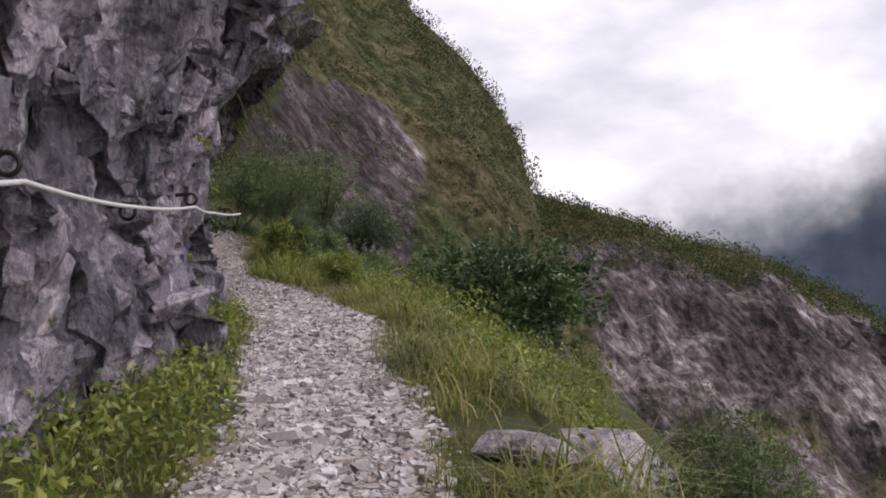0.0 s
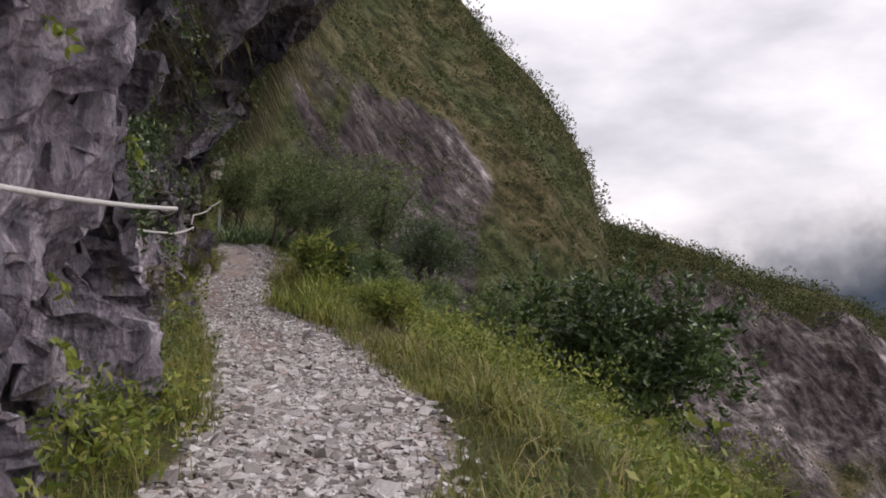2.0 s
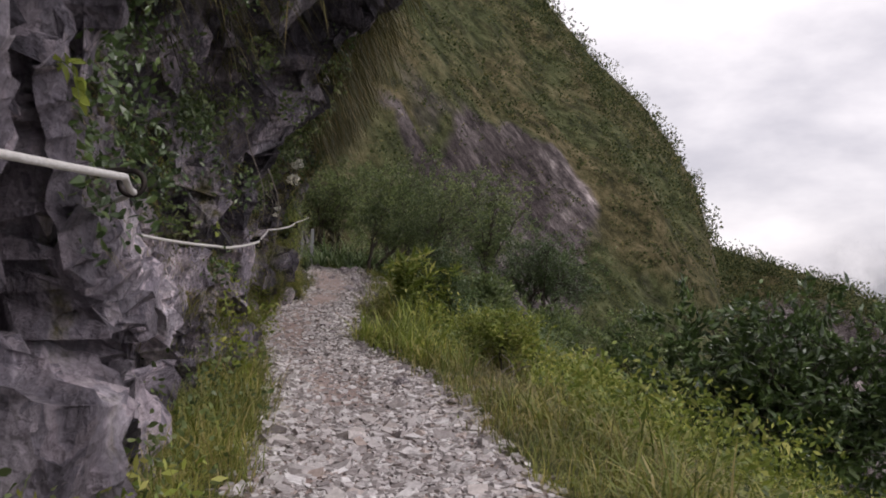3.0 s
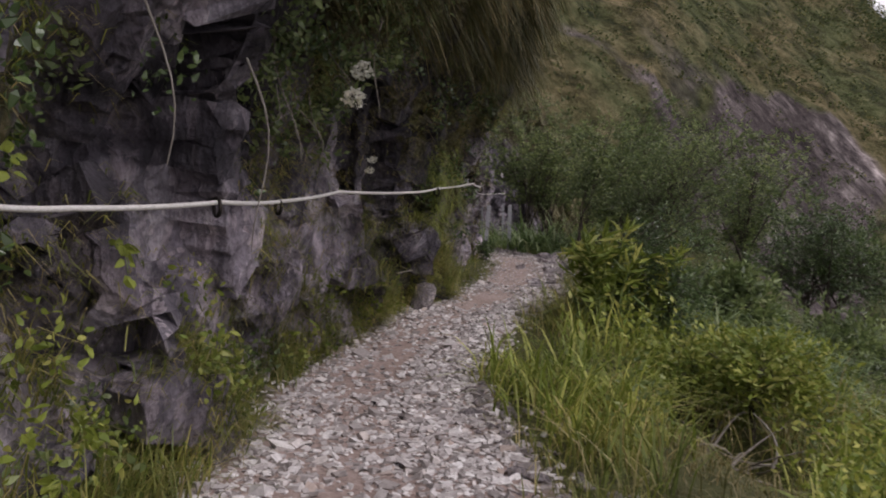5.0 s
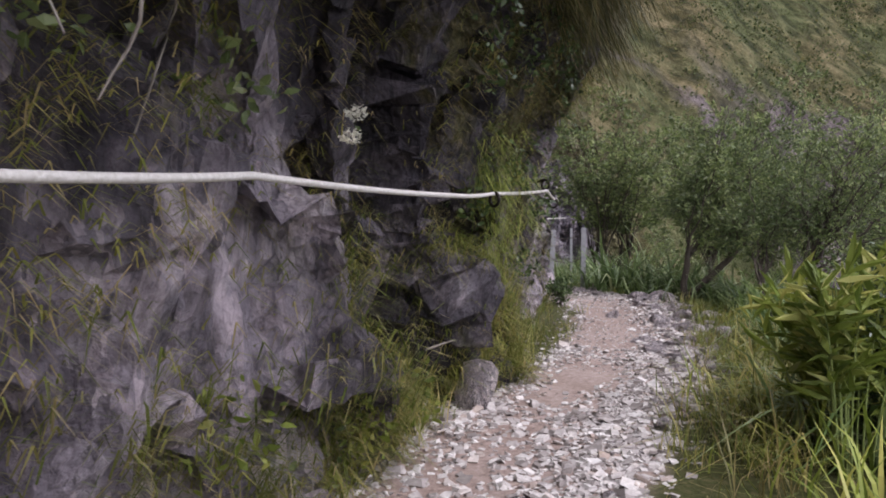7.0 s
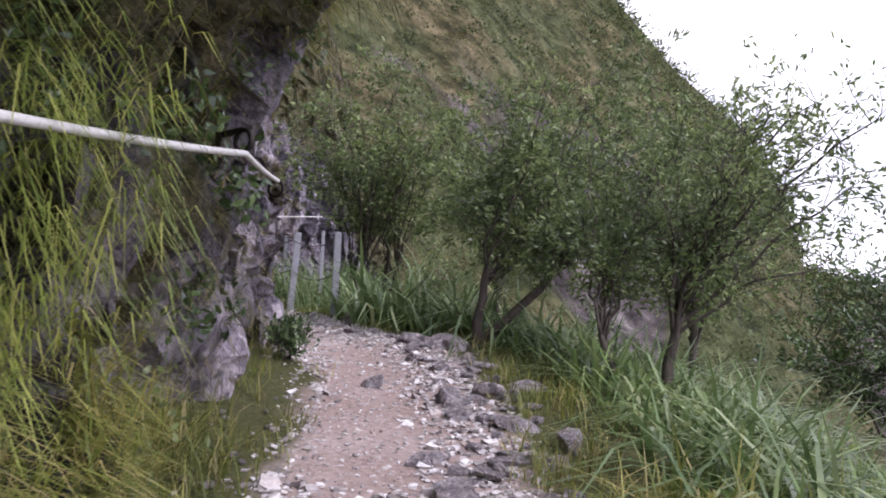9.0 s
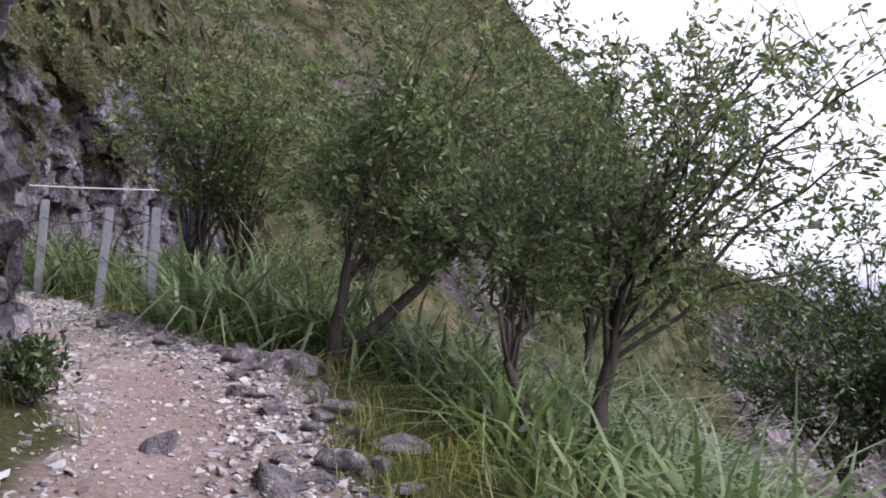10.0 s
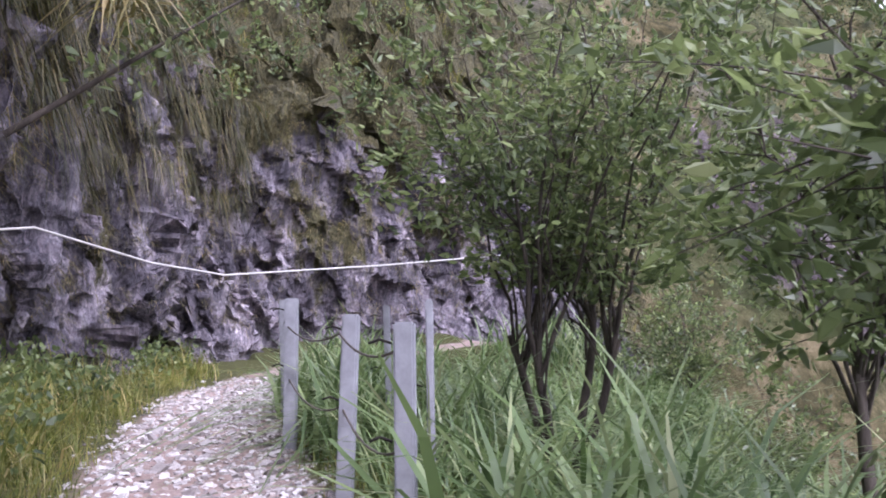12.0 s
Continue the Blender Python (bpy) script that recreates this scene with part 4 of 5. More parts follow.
p, a = on_cliff(330, 10.2, 46, 4.6, 15, 0.25)
leafy_clumps("slope_shrubs", p, a, 70, 0.42, 0.11, LEAF, "small leafy shrubs on the slope above the cliff", "shrubs")
p, a = on_cliff(200, 10.2, 25, 0.6, 4.0, 0.32)
leafy_clumps("wall_creeper", p, a, 60, 0.2, 0.06, LEAF_DARK, "small-leaved creepers clinging to the cliff", "creeper")
p, a = on_cliff(130, 10.4, 16.5, 1.6, 5.2, 0.12)
leafy_clumps("overhang_creeper", p, a, 80, 0.26, 0.06, LEAF_DARK, "dark leafy creepers under the overhang", "creeper")
p, a = on_cliff(30, 12.5, 20.5, 0.1, 0.8, 0.15)
leafy_clumps("foot_weeds", p, a, 60, 0.2, 0.055, FERN, "leafy green weeds growing at the cliff's foot", "weeds")
p, a = on_cliff(26, 13.2, 16.4, 1.4, 3.0, 0.0)
p2, a2 = on_cliff(46, 16.0, 18.7, 1.7, 3.3, 0.0)
p, a = np.concatenate([p, p2]), np.concatenate([a, a2])
leafy_clumps("wall_shrubs", p, a, 90, 0.22, 0.06, LEAF, "leafy shrubs growing out of the rock", "shrubs")

# ---- far woods ----
def leafy_crowns(c, big, per, coarse):
    """Clumps of leaf sprays about the places c, big metres in half width."""
    off = in_ball(len(c) * per, 0.5) * np.array([1, 1, 0.9])
    off[:, 2] += 0.6
    p = np.repeat(c, per, 0) + off * np.repeat(big, per)[:, None]
    L = np.repeat(big, per) * rng.uniform(0.6, 1.2, len(p)) * coarse
    return leaves(p, rng.normal(size=(len(p), 3)), L, L * 0.8, True)


def far_woods():
    x, y, z = far_x.ravel(), far_y.ravel(), far_z.ravel()
    tx, ty = turned(x, y)
    ok = np.where((far_bare.ravel() < 0.45) & (y > 62) & (ty < 345) & (x > -160) & (x < 205))[0]
    dens = np.clip(0.3 + 2.2 * fbm(x / 34, y / 34, 131) + 0.9 * np.exp(-((ty - 300) / 40) ** 2), 0.02, 1)
    pick = rng.choice(ok, 5600, p=dens[ok] / dens[ok].sum())
    c = np.stack([x[pick], y[pick], z[pick]], 1) + rng.normal(size=(len(pick), 3)) * np.array([1.0, 1.0, 0.2])
    pieces = [leafy_crowns(c, rng.uniform(0.8, 2.0, len(pick)), 17, 0.45)]
    top = np.where((np.abs(ty - 318) < 24 + 16 * (fbm(x / 30, y / 30, 137) > 0)) & (x > -120) & (x < 180))[0]
    pick = rng.choice(top, 1700)
    c = np.stack([x[pick], y[pick], z[pick]], 1) + rng.normal(size=(len(pick), 3)) * np.array([1.2, 1.2, 0.2])
    pieces.append(leafy_crowns(c, 1.5 + 2.6 * rng.random(len(pick)) ** 1.8, 44, 0.25))
    stuff("far_woods", *join(pieces), LEAF_FAR, "dark green scrub and woods on the far slopes", "woods")


far_woods()

def mid_scrub():
    n = 5200
    x, y = rng.uniform(-130, 70, n), rng.uniform(66, 235, n)
    z = ground_z(x, y)
    ok = (z > -120) & (fbm(x / 20, y / 20, 141) > -0.06)
    x, y, z = x[ok], y[ok], z[ok]
    per = 18
    big = rng.uniform(0.4, 1.5, len(x))
    off = in_ball(len(x) * per, 0.3) * np.array([1, 1, 0.8])
    off[:, 2] += 0.45
    p = np.repeat(np.stack([x, y, z], 1), per, 0) + off * np.repeat(big, per)[:, None]
    L = np.repeat(big, per) * rng.uniform(0.25, 0.5, len(p))
    stuff("hillside_scrub", *leaves(p, rng.normal(size=p.shape), L, L * 0.8, True), LEAF_FAR, "low scrub scattered over the brown hillside", "scrub")


mid_scrub()

# ---- trees and bushes ----
tree("tree", (-7.5, 27.75, gz(-7.5, 27.75)), [(-7.4, 27.85, 1.85), (-6.7, 28.35, 1.95)], (-6.5, 28.7, 2.95), (1.8, 1.3, 1.35), 19, 17, 52, 0.07,
     "dark-trunked forked tree with small glossy green leaves", radius=0.046, fork=0.34)
tree("tree", (-10.35, 32.2, gz(-10.35, 32.2)), [(-10.75, 32.2, 2.1), (-9.95, 32.4, 2.05), (-10.4, 31.95, 1.9), (-10.2, 32.55, 2.25)], (-10.1, 32.2, 3.85), (1.85, 1.4, 1.3), 30, 12, 26, 0.09,
     "many-stemmed tree with fanning bare branches and green crown", radius=0.036, fork=0.62)
tree("tree", (-8.3, 32.0, gz(-8.3, 32.0)), [(-8.3, 32.0, 1.9)], (-8.2, 32.0, 3.3), (1.3, 1.2, 1.3), 15, 14, 34, 0.1,
     "slender leafy green tree among the reeds", radius=0.045)
tree("tree", (-5.72, 26.5, gz(-5.72, 26.5)), [(-5.6, 26.6, 1.55)], (-4.95, 26.95, 2.5), (1.25, 0.95, 1.05), 16, 14, 30, 0.056,
     "thin crooked tree with sparse leaves below the trail", radius=0.045)
tree("tree", (-6.0, 26.35, gz(-6.0, 26.35)), [(-6.15, 26.4, 1.35)], (-5.85, 27.0, 2.35), (1.0, 0.9, 0.8), 12, 12, 34, 0.056,
     "crooked dark sapling with small leaves below the trail", radius=0.03)
tree("tree", (-3.3, 29.4, gz(-3.3, 29.4)), [(-3.7, 29.4, 0.5), (-3.0, 29.6, 0.6), (-3.2, 29.1, 0.4)], (-3.2, 29.5, 1.35), (1.7, 1.4, 1.25), 24, 15, 44, 0.07,
     "dark fine-leaved tree on the outer slope", radius=0.05, leaf_mat=LEAF_DARK)
tree("tree", (-5.6, 34.0, gz(-5.6, 34.0)), [(-5.6, 34.0, 1.5)], (-5.6, 34.0, 2.9), (2.0, 1.8, 1.5), 17, 15, 44, 0.1,
     "leafy green tree behind the reeds", radius=0.07, simple=True)
tree("shrub", (-4.05, 21.5, gz(-4.05, 21.5)), [(-4.05, 21.5, 0.55)], (-4.0, 21.5, 0.95), (0.75, 0.7, 0.75), 16, 16, 60, 0.04,
     "dense dark green rounded shrub on the bank", "shrub", leaf_mat=LEAF_DARK, radius=0.035)
tree("shrub", (-2.8, 19.85, gz(-2.8, 19.85)), [(-2.8, 19.85, 0.1)], (-2.85, 19.6, 0.22), (0.85, 0.5, 0.42), 14, 14, 46, 0.07,
     "leafy shrub arching over the dark hollow", "shrub", radius=0.025, leaf_mat=FERN, simple=True)
tree("bush", (1.1, 19.9, gz(1.1, 19.9) - 0.1), [(0.7, 19.8, -1.6), (1.5, 19.9, -1.6), (1.1, 19.6, -1.7)], (0.9, 19.7, -0.5), (2.55, 1.8, 1.65), 34, 17, 34, 0.16,
     "large dark bush with big glossy leaves below the trail", "bush", leaf_mat=LEAF_DARK, radius=0.05)
for bx, by, r, h in ((-1.0, 26.5, 1.3, 1.0), (0.8, 29.5, 1.6, 1.2), (-2.6, 25.2, 0.9, 0.7), (3.6, 27.5, 1.5, 1.1), (-3.8, 24.2, 0.7, 0.5), (-7.6, 37.5, 1.5, 1.5), (-4.3, 38, 1.7, 1.5), (-10.2, 39, 1.6, 1.6), (-2.4, 34.2, 1.5, 1.3), (-8.0, 42, 2.0, 1.8), (-12.5, 42.5, 1.7, 1.6), (-4, 44, 2.2, 1.8)):
    b0 = gz(bx, by)
    tree("bush", (bx, by, b0), [(bx, by, b0 + 0.3)], (bx, by, b0 + h * 0.9), (r, r * 0.9, h), 14, 13, 32, 0.11,
         "green bush with pale flower heads on the lower slope", "bush", radius=0.035, simple=True)
tree("bush", (2.085, 5.495, gz(2.085, 5.495)), [(2.085, 5.495, gz(2.085, 5.495) + 0.3)], (2.085, 5.495, -0.58), (0.62, 0.6, 0.5), 14, 14, 40, 0.045,
     "low green bush on the drop's edge", "bush", radius=0.02)
tree("shrub", (-8.35, 25.75, gz(-8.35, 25.75)), [(-8.35, 25.75, gz(-8.35, 25.75) + 0.06)], (-8.33, 25.75, gz(-8.35, 25.75) + 0.15), (0.16, 0.16, 0.12), 8, 8, 12, 0.05,
     "small dark-leaved plant at the cliff's foot", "shrub", leaf_mat=LEAF_DARK, radius=0.01)


def brush(x, y, label):
    z = gz(x, y)
    thing = base("fallen_branches", x, y, z, label, "branches")
    for _ in range(26):
        a = np.array([rng.normal() * 0.25, rng.normal() * 0.2, rng.uniform(0.2, 0.5)])
        b = a + np.array([rng.normal() * 0.5, rng.normal() * 0.35, rng.uniform(-0.05, 0.4)])
        part("branch", mesh_of("branch", *tube(bezier(a, (a + b) / 2 + rng.normal(size=3) * 0.1, b, 6), np.linspace(0.013, 0.004, 6), 6), TWIG, True), thing)


brush(-2.85, 19.05, "tangle of dead pale branches over a dark hollow")


def flower_plant(x, y, z, size=1.0):
    thing = base("flower_plant", x, y, z, "pale flower heads on thin stalks on the cliff", "flowers")
    n = 260
    c = in_ball(n, 0.3) * np.array([0.09, 0.09, 0.06]) + np.repeat(np.array([[0, 0, 0.0], [0.02, 0.05, 0.2]]), n // 2, 0)
    for head in (c[:n // 2], c[n // 2:]):
        m = len(head)
        part("flower_head", mesh_of("flower_head", *leaves(head, rng.normal(size=(m, 3)), np.full(m, 0.03), np.full(m, 0.02)), FLOWER), thing)
    thing.scale = (size, size, size)
    part("stalk", mesh_of("stalk", *tube(bezier(np.array([-0.25, 0.05, 0.15]), np.array([-0.1, 0, 0.25]), np.array([0.0, 0, 0]), 6), np.full(6, 0.006), 5), TWIG, True), thing)


flower_plant(-5.07, 17.36, 2.3)
flower_plant(-5.95, 18.8, 1.95, 0.5)


def drooping_plant(x, y, z):
    """A dead-leaved rosette on the overhang, with a leafy branch beside it."""
    thing = base("drooping_plant", x, y, z, "rosette of long pale drooping leaves on the overhang", "plant")
    n = 70
    az = rng.uniform(-1.6, 1.6, n) - 0.7
    p = rng.normal(size=(n, 3)) * 0.08
    part("leaf_rosette", mesh_of("leaf_rosette", *blades(p, az, rng.uniform(0.5, 0.95, n), rng.uniform(0.016, 0.03, n), rng.uniform(0.5, 0.9, n), 0.5, 6, 2.3), DRY), thing)
    line = bezier(np.array([-0.5, -0.4, -0.75]), np.array([-0.1, 0.1, -0.3]), np.array([0.25, 0.95, 0.35]), 9)
    part("branch", mesh_of("branch", *tube(line, np.linspace(0.022, 0.006, 9), 6), BARK, True), thing)
    q = line[rng.integers(3, 9, 130)] + rng.normal(size=(130, 3)) * 0.11
    L = rng.uniform(0.05, 0.1, 130)
    part("foliage", mesh_of("foliage", *leaves(q, rng.normal(size=(130, 3)), L, L * 0.45), LEAF), thing)


drooping_plant(-11.6, 29.35, 4.1)


def hanging_root(x, y, z, length, lean):
    t = np.linspace(0, 1, 9)
    line = np.stack([0.05 * np.sin(t * 5 + lean * 9) + lean * t * 0.2, 0.06 * np.cos(t * 4 + lean * 7), -length * t], 1)
    ob = tagged(new("hanging_root", mesh_of("hanging_root", *tube(line, np.linspace(0.008, 0.003, 9), 5), TWIG, True)), "thin pale root hanging down the cliff", "root", "hanging roots")
    ob.location = (x, y, z)


p, a = on_cliff(16, 14.6, 17.8, 1.6, 2.9, 0.0)
for q, w in zip(p, a):
    hanging_root(q[0] + 0.06 * math.cos(w), q[1] + 0.06 * math.sin(w), q[2], float(rng.uniform(0.4, 1.1)), float(rng.normal()))


def stick(a, b, radius):
    a, b = np.array(a, float), np.array(b, float)
    ob = tagged(new("stick", mesh_of("stick", *tube(bezier(a, (a + b) / 2 + [0.02, 0.02, 0.02], b, 7) - a, np.linspace(radius, radius * 0.6, 7), 7), TWIG, True)), "pale dead stick lying against the cliff's foot", "stick")
    ob.location = a


stick((-6.62, 20.3, 0.98), (-6.78, 20.95, 1.0), 0.008)


def sprig(x, y, z, n, size):
    thing = base("sprig", x, y, z, "yellow-green leafy sprig growing from the rock", "plant", "rock sprigs")
    tip = np.array([0.1, -0.04, -0.12])
    line = bezier(np.array([-0.08, 0, 0.02]), np.array([0.05, 0, 0.06]), tip, 6)
    part("stem", mesh_of("stem", *tube(line, np.linspace(0.004, 0.0015, 6), 5), CANE, True), thing)
    for k in range(n):
        q = line[1 + k % 5][None] + rng.normal(size=(1, 3)) * 0.012
        L = np.array([size * rng.uniform(0.7, 1.2)])
        part("leaf", mesh_of("leaf", *leaves(q, rng.normal(size=(1, 3)) * 0.8 + np.array([[0.8, -0.2, -0.5]]), L, L * rng.uniform(0.4, 0.6)), FERN), thing)


near = cl_p.reshape(-1, 3)
for y, z in ((14.7, 0.3), (14.95, 0.55), (14.75, 1.62), (15.3, 1.2), (9.2, 0.75), (9.6, 1.0), (8.4, 2.3), (10.0, 1.9)):
    q = near[(np.abs(near[:, 1] - y) < 0.25) & (np.abs(near[:, 2] - z) < 0.08)]
    if len(q):
        q = q[np.argmax(q[:, 0])]
        sprig(q[0] + 0.02, q[1], q[2], 14, 0.075)


# ---- ropes, anchor rings and the fence ----
def rope(points, radius, label, sag=0.0):
    pts = []
    for a, b in zip(points[:-1], points[1:]):
        a, b = np.array(a, float), np.array(b, float)
        for t in np.linspace(0, 1, 8, endpoint=False):
            q = a + (b - a) * t
            q[2] -= sag * 4 * t * (1 - t)
            pts.append(q)
    pts.append(np.array(points[-1], float))
    pts = np.array(pts)
    me = mesh_of("rope", *tube(pts - pts[0], np.full(len(pts), radius), 8), ROPE, True)
    ob = tagged(new("hand_rope", me), label, "rope")
    ob.location = pts[0]
    return ob


rope([(-1.315, -5.998, 1.3), (-1.374, 1.203, 1.42), (-1.381, 3.003, 1.51), (-1.498, 4.401, 1.435), (-1.81, 6.4, 1.48), (-1.966, 7.389, 1.445), (-2.368, 9.75, 1.47), (-2.66, 10.25, 1.47), (-3.65, 11.2, 1.46), (-4.3, 12.6, 1.43), (-4.42, 14.2, 1.37)], 0.012,
     "pale hand rope strung along the cliff between iron rings", 0.015)
rope([(-4.42, 14.2, 1.37), (-4.5, 14.7, 1.38), (-4.756, 15.77, 1.47), (-5.206, 16.75, 1.537), (-5.72, 18.05, 1.70), (-6.31, 20.1, 1.845), (-6.67, 21.19, 1.97), (-7.16, 23.0, 2.18), (-7.72, 24.3, 2.24)], 0.013,
     "pale hand rope strung along the cliff between iron rings", 0.01)
rope([(-11.9, 28.5, 2.9), (-13.85, 29.93, 3.04), (-14.05, 30.33, 3.1), (-14.6, 31.9, 2.9), (-14.78, 33.03, 2.81), (-14.6, 35.6, 2.98), (-14.1, 38.2, 3.19)], 0.01, "slack pale rope along the far cliff")


def torus(big, small, nu=20, nv=8):
    u, v = np.meshgrid(np.linspace(0, 2 * math.pi, nu, endpoint=False), np.linspace(0, 2 * math.pi, nv, endpoint=False), indexing="ij")
    p = np.stack([(big + small * np.cos(v)) * np.cos(u), small * np.sin(v), (big + small * np.cos(v)) * np.sin(u)], -1).reshape(-1, 3)
    i, j = np.meshgrid(np.arange(nu), np.arange(nv), indexing="ij")
    f = np.stack([i * nv + j, (i + 1) % nu * nv + j, (i + 1) % nu * nv + (j + 1) % nv, i * nv + (j + 1) % nv], -1).reshape(-1, 4)
    return p, f


def anchor(x, y, z, turn):
    thing = base("anchor_ring", x, y, z, "black iron anchor ring holding the rope to the rock", "ring", "rope anchors")
    part("ring", mesh_of("ring", *torus(0.045, 0.011), IRON, True), thing)
    part("bolt", mesh_of("bolt", *tube([(-0.12, 0, 0.035), (-0.07, 0, 0.04), (-0.02, 0, 0.045)], [0.016, 0.015, 0.015], 8), IRON, True), thing)
    thing.rotation_euler = (0, 0, turn)


for x, y, z, turn in ((-1.42, 2.952, 1.58, 0.2), (-1.538, 4.4, 1.41, -0.1), (-1.84, 6.4, 1.54, 0.1), (-2.64, 10.2, 1.5, 0.3), (-4.76, 15.75, 1.44, -0.4), (-5.22, 16.75, 1.5, -0.4),
                      (-6.67, 21.2, 1.93, -0.3), (-7.2, 23.05, 2.24, -0.3), (-7.74, 24.32, 2.2, 0.0)):
    anchor(x, y, z, turn)


def box(w, d, h, bevel):
    bm = bmesh.new()
    bmesh.ops.create_cube(bm, size=1.0)
    bmesh.ops.scale(bm, vec=(w, d, h), verts=bm.verts)
    bmesh.ops.translate(bm, vec=(0, 0, h / 2), verts=bm.verts)
    bmesh.ops.bevel(bm, geom=bm.edges, offset=bevel, segments=2, affect="EDGES")
    me = bpy.data.meshes.new("box")
    bm.to_mesh(me)
    bm.free()
    return me


def post(x, y, height, lean, wide=0.08):
    z = gz(x, y)
    thing = base("fence_post", x, y, z, "square grey weathered fence post beside the trail", "post", "fence posts")
    me = box(wide, wide, height + 0.3, 0.008)
    me.materials.append(CONCRETE)
    shaft = part("shaft", me, thing)
    shaft.location = (0, 0, -0.3)
    for h in (0.92, 0.55):
        hook = part("hook", mesh_of("hook", *tube([(-0.05, 0, height * h), (-0.10, 0.01, height * h + 0.015), (-0.14, 0, height * h)], [0.006] * 3, 5), IRON, True), thing)
    thing.rotation_euler = (radians(lean[0]), radians(lean[1]), 0.5)
    return np.array([x, y, z])


posts = [post(-9.5, 29.0, 1.0, (0, 1.2)), post(-10.5, 29.85, 1.0, (1, 4), 0.085), post(-11.95, 31.0, 1.1, (0, 2), 0.09), post(-13.3, 32.4, 1.1, (0, 0)), post(-11.6, 31.75, 1.1, (0, 0), 0.05), post(-10.45, 30.6, 1.15, (0, 1), 0.045)]
for a, b in zip(posts[:3], posts[1:4]):
    for h, sag in ((0.9, 0.07), (0.52, 0.1)):
        p = a + [0, 0, h]
        t = np.linspace(0, 1, 10)[:, None]
        line = (b + [0, 0, h] - p)[None] * t - np.array([[0, 0, sag * 4]]) * t * (1 - t)
        ob = tagged(new("fence_wire", mesh_of("fence_wire", *tube(line, np.full(10, 0.006), 5), WIRE, True)), "slack rusty wire strung between fence posts", "wire", "fence wires")
        ob.location = p

# ---- stones ----
def stone_mesh(seed, flat):
    r = np.random.default_rng(seed)
    bm = bmesh.new()
    bmesh.ops.create_icosphere(bm, subdivisions=2, radius=1.0)
    planes = r.normal(size=(13, 3))
    planes /= np.linalg.norm(planes, axis=1)[:, None]
    cut = r.uniform(0.38, 0.7, 13)
    for v in bm.verts:
        c = np.array(v.co)
        for n, k in zip(planes, cut):
            d = c @ n
            if d > k:
                c = c - n * (d - k)
        v.co = c * np.array([1.0, 0.72, flat])
    me = bpy.data.meshes.new("stone")
    bm.to_mesh(me)
    bm.free()
    me.materials.append(ROCK_SMALL)
    return me


shapes = [stone_mesh(k, f) for k, f in enumerate((0.45, 0.35, 0.55, 0.4, 0.3, 0.5, 0.6, 0.38))]


def lay(x, y, size, turn, tip=0.0):
    ob = new("stone", shapes[int(rng.integers(len(shapes)))])
    ob.location = (x, y, gz(x, y) + size * 0.15)
    ob.rotation_euler = (tip, tip * 0.6, turn)
    ob.scale = (size, size, size)
    ob.parent = ground
    return ob


def loose_stones(n, y0, y1, d0, d1, s0, s1):
    x, y, o = beside(n, y0, y1, d0, d1)
    for k in range(n):
        lay(x[k], y[k], s0 + (s1 - s0) * rng.random() ** 2.2, rng.uniform(0, 6.28), rng.normal() * 0.18)


def thing_rock(name, x, y, size, turn, flat, label, seed, z=None):
    me = stone_mesh(seed, flat)
    ob = tagged(new(name, me), label, "rock")
    ob.location = (x, y, (gz(x, y) if z is None else z) + size * flat * 0.25)
    ob.rotation_euler, ob.scale = (0.05, 0.1, turn), (size, size, size)


thing_rock("boulder", -7.62, 27.35, 0.34, 0.3, 0.35, "flat grey boulder at the trail's edge beneath a tree", 41)
thing_rock("rock", -6.72, 21.02, 0.19, 1.2, 2.0, "pale upright rock at the cliff's foot", 43)
thing_rock("rock", 1.3, 5.7, 0.95, 0.55, 0.3, "pale weathered ledge stone on the trail's outer edge", 44)
thing_rock("rock", 0.75, 4.85, 0.5, 0.6, 0.3, "grey brown rock at the trail's outer edge", 45)
thing_rock("rock", -3.15, 15.7, 0.13, 0.4, 0.6, "pale loose stone at the trail's edge", 46)
thing_rock("rock", -6.72, 24.1, 0.17, 0.9, 0.45, "dark flat stone lying on the trail", 47)
thing_rock("rock", -6.40, 24.85, 0.22, 0.2, 0.35, "flat slab stone at the trail's edge", 48)
thing_rock("rock", -7.62, 25.6, 0.17, 2.1, 0.5, "flat brown stone on the trail", 49)
loose_stones(150, 22.5, 28.6, -0.3, 0.25, 0.05, 0.19)
loose_stones(40, 22.5, 28.6, -0.45, -0.1, 0.03, 0.08)
loose_stones(45, 15, 23.5, -0.25, 0.15, 0.04, 0.11)
loose_stones(30, 3, 15, -0.12, 0.12, 0.03, 0.09)
loose_stones(25, 3, 28, -0.15, -0.0, 0.03, 0.09)
loose_stones(45, 14.2, 17.8, -0.15, 0.5, 0.035, 0.11)
loose_stones(22, 28.5, 33, -0.2, 0.1, 0.05, 0.12)


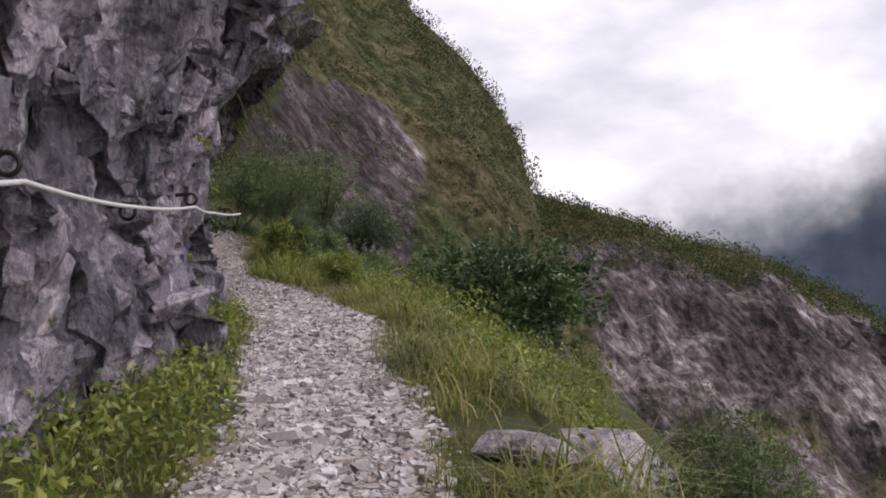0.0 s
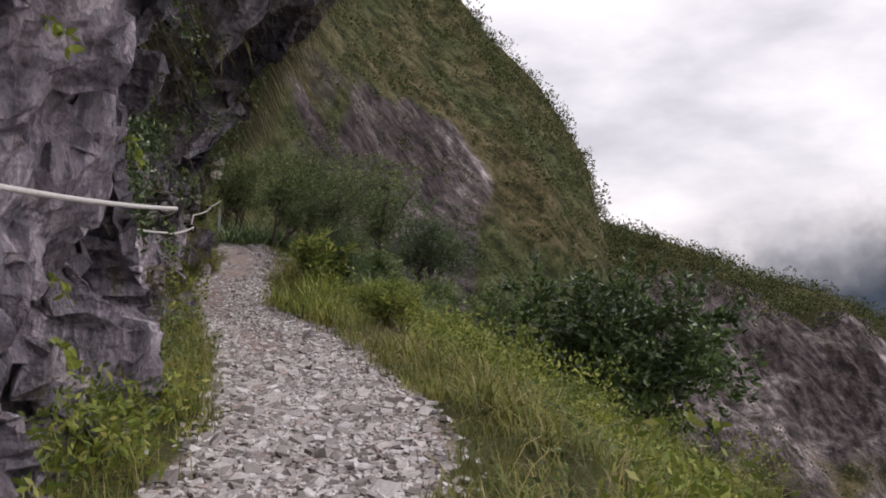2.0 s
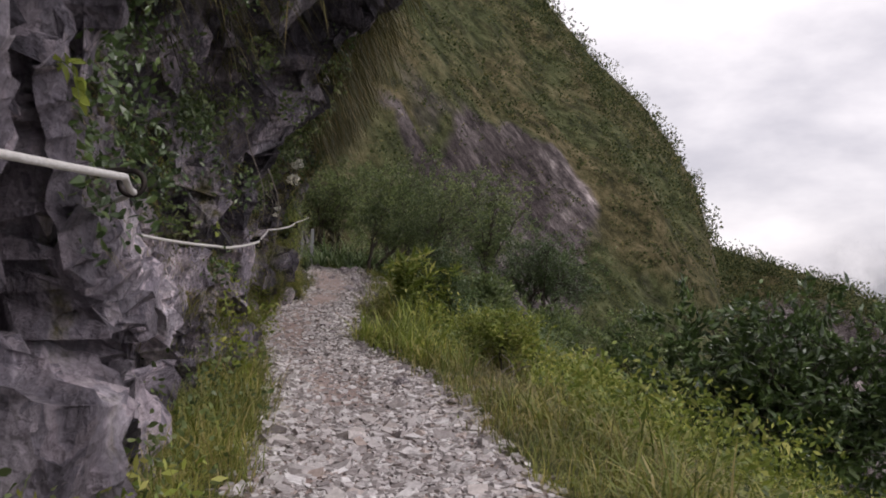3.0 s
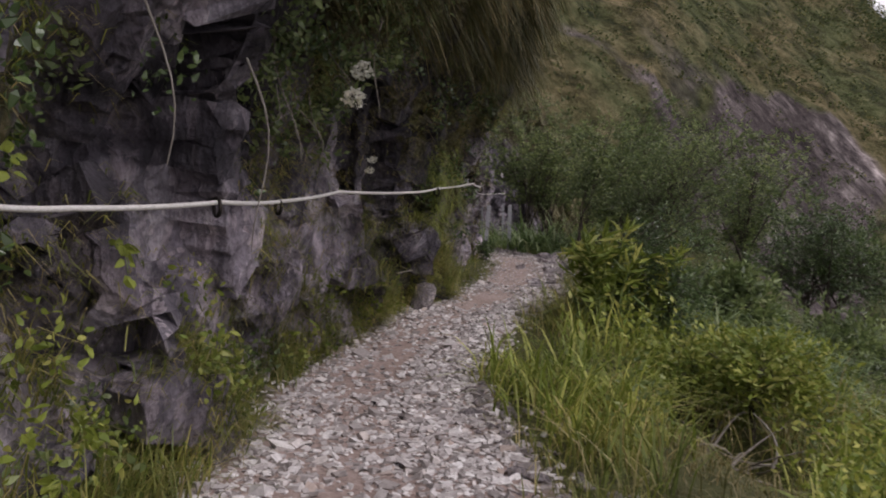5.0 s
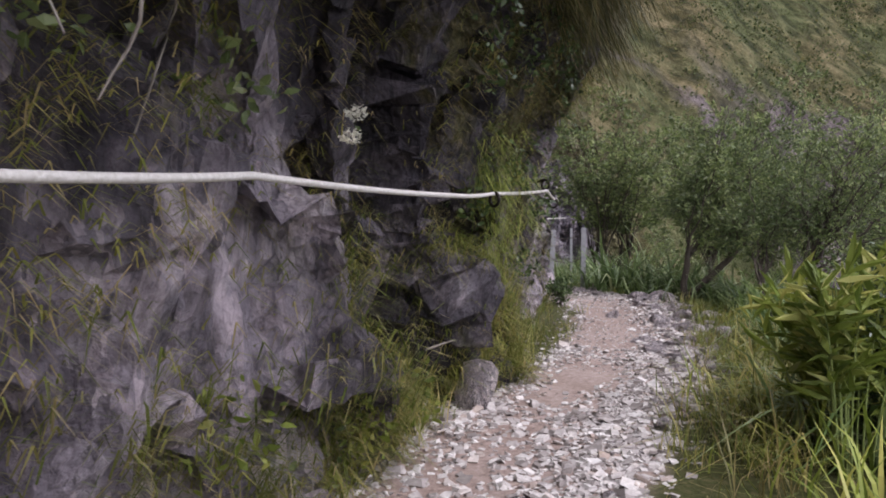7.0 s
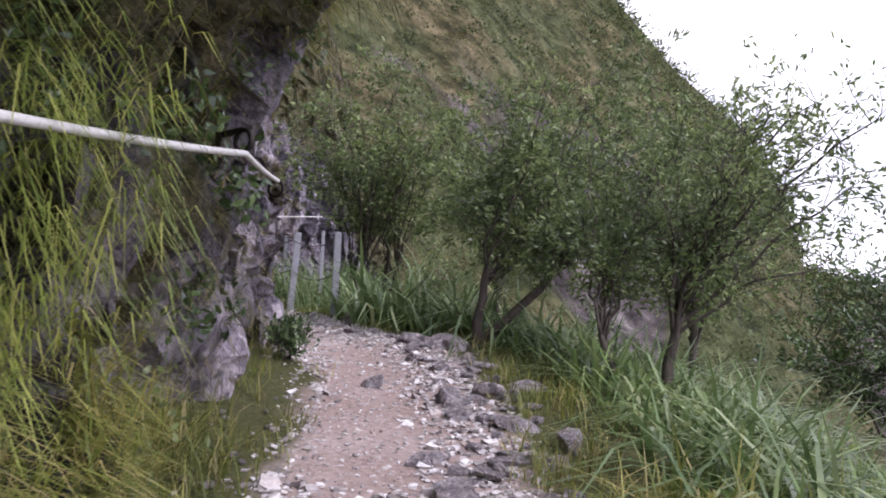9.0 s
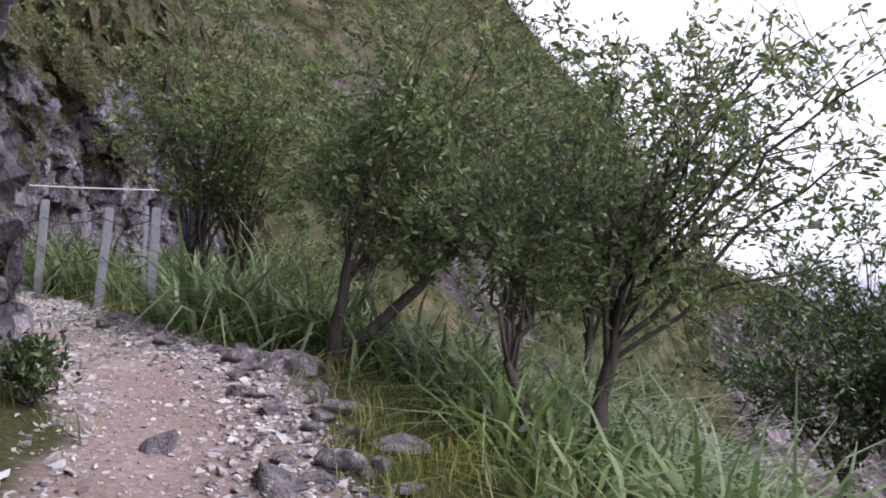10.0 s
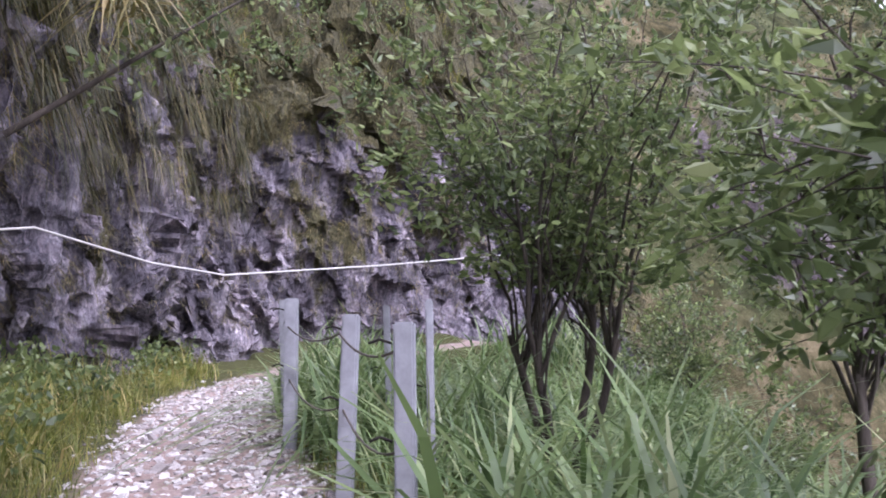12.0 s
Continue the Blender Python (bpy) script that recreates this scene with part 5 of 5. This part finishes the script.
def gravel(n, y0, y1, size, wear):
    """Broken stone lying on the trail; wear: how bare the trodden middle is."""
    ok = np.where((trail[:, 1] >= y0) & (trail[:, 1] <= y1))[0]
    q = rng.choice(ok, n) + rng.random(n)
    i = np.minimum(q.astype(int), len(trail) - 2)
    d = rng.uniform(-1, 1, n) * (trail[i, 3] + 0.10 * rng.normal(size=n))
    c = trail[i, :2] + (trail[i + 1, :2] - trail[i, :2]) * (q - i)[:, None] + nrm_t[i] * d[:, None]
    keep = rng.random(n) > wear * np.exp(-((d + 0.2) / 0.42) ** 2) * (0.75 + 1.2 * fbm(c[:, 0] / 1.5, c[:, 1] / 1.5, 151))
    c = c[keep]
    m = len(c)
    s = size * np.exp(rng.normal(size=m) * 0.42)
    corner = np.array([(-1, -1, -1), (1, -1, -1), (1, 1, -1), (-1, 1, -1), (-1, -1, 1), (1, -1, 1), (1, 1, 1), (-1, 1, 1)], float)
    p = corner[None] * (1 + rng.uniform(-0.42, 0.42, (m, 8, 3))) * np.stack([s, s * rng.uniform(0.5, 0.9, m), s * rng.uniform(0.2, 0.5, m)], 1)[:, None]
    tip, roll, yaw = rng.normal(size=m) * 0.28, rng.normal(size=m) * 0.28, rng.uniform(0, 6.28, m)
    y1_, z1 = p[..., 1] * np.cos(tip)[:, None] - p[..., 2] * np.sin(tip)[:, None], p[..., 1] * np.sin(tip)[:, None] + p[..., 2] * np.cos(tip)[:, None]
    x1, z2 = p[..., 0] * np.cos(roll)[:, None] + z1 * np.sin(roll)[:, None], -p[..., 0] * np.sin(roll)[:, None] + z1 * np.cos(roll)[:, None]
    xr, yr = x1 * np.cos(yaw)[:, None] - y1_ * np.sin(yaw)[:, None], x1 * np.sin(yaw)[:, None] + y1_ * np.cos(yaw)[:, None]
    v = np.stack([xr + c[:, 0, None], yr + c[:, 1, None], z2 + (ground_z(c[:, 0], c[:, 1], False) + s * 0.15)[:, None]], -1).reshape(-1, 3)
    side = np.array([(4, 5, 6, 7), (0, 1, 5, 4), (1, 2, 6, 5), (2, 3, 7, 6), (3, 0, 4, 7)])
    return v, (np.arange(m)[:, None, None] * 8 + side[None]).reshape(-1, 4)


stuff("gravel", *join([gravel(27000, -1, 14.5, 0.0185, 0.0), gravel(13500, 14.5, 21.3, 0.0165, 0.9), gravel(6000, 21.3, 23.6, 0.0125, 1.2), gravel(10500, 23.0, 29.2, 0.012, 1.7), gravel(7000, 22.5, 29.4, 0.006, 0.3), gravel(6000, 29.2, 36, 0.016, 0.7)]), GRAVEL,
      "loose angular pale grey stones covering the trail", "gravel")
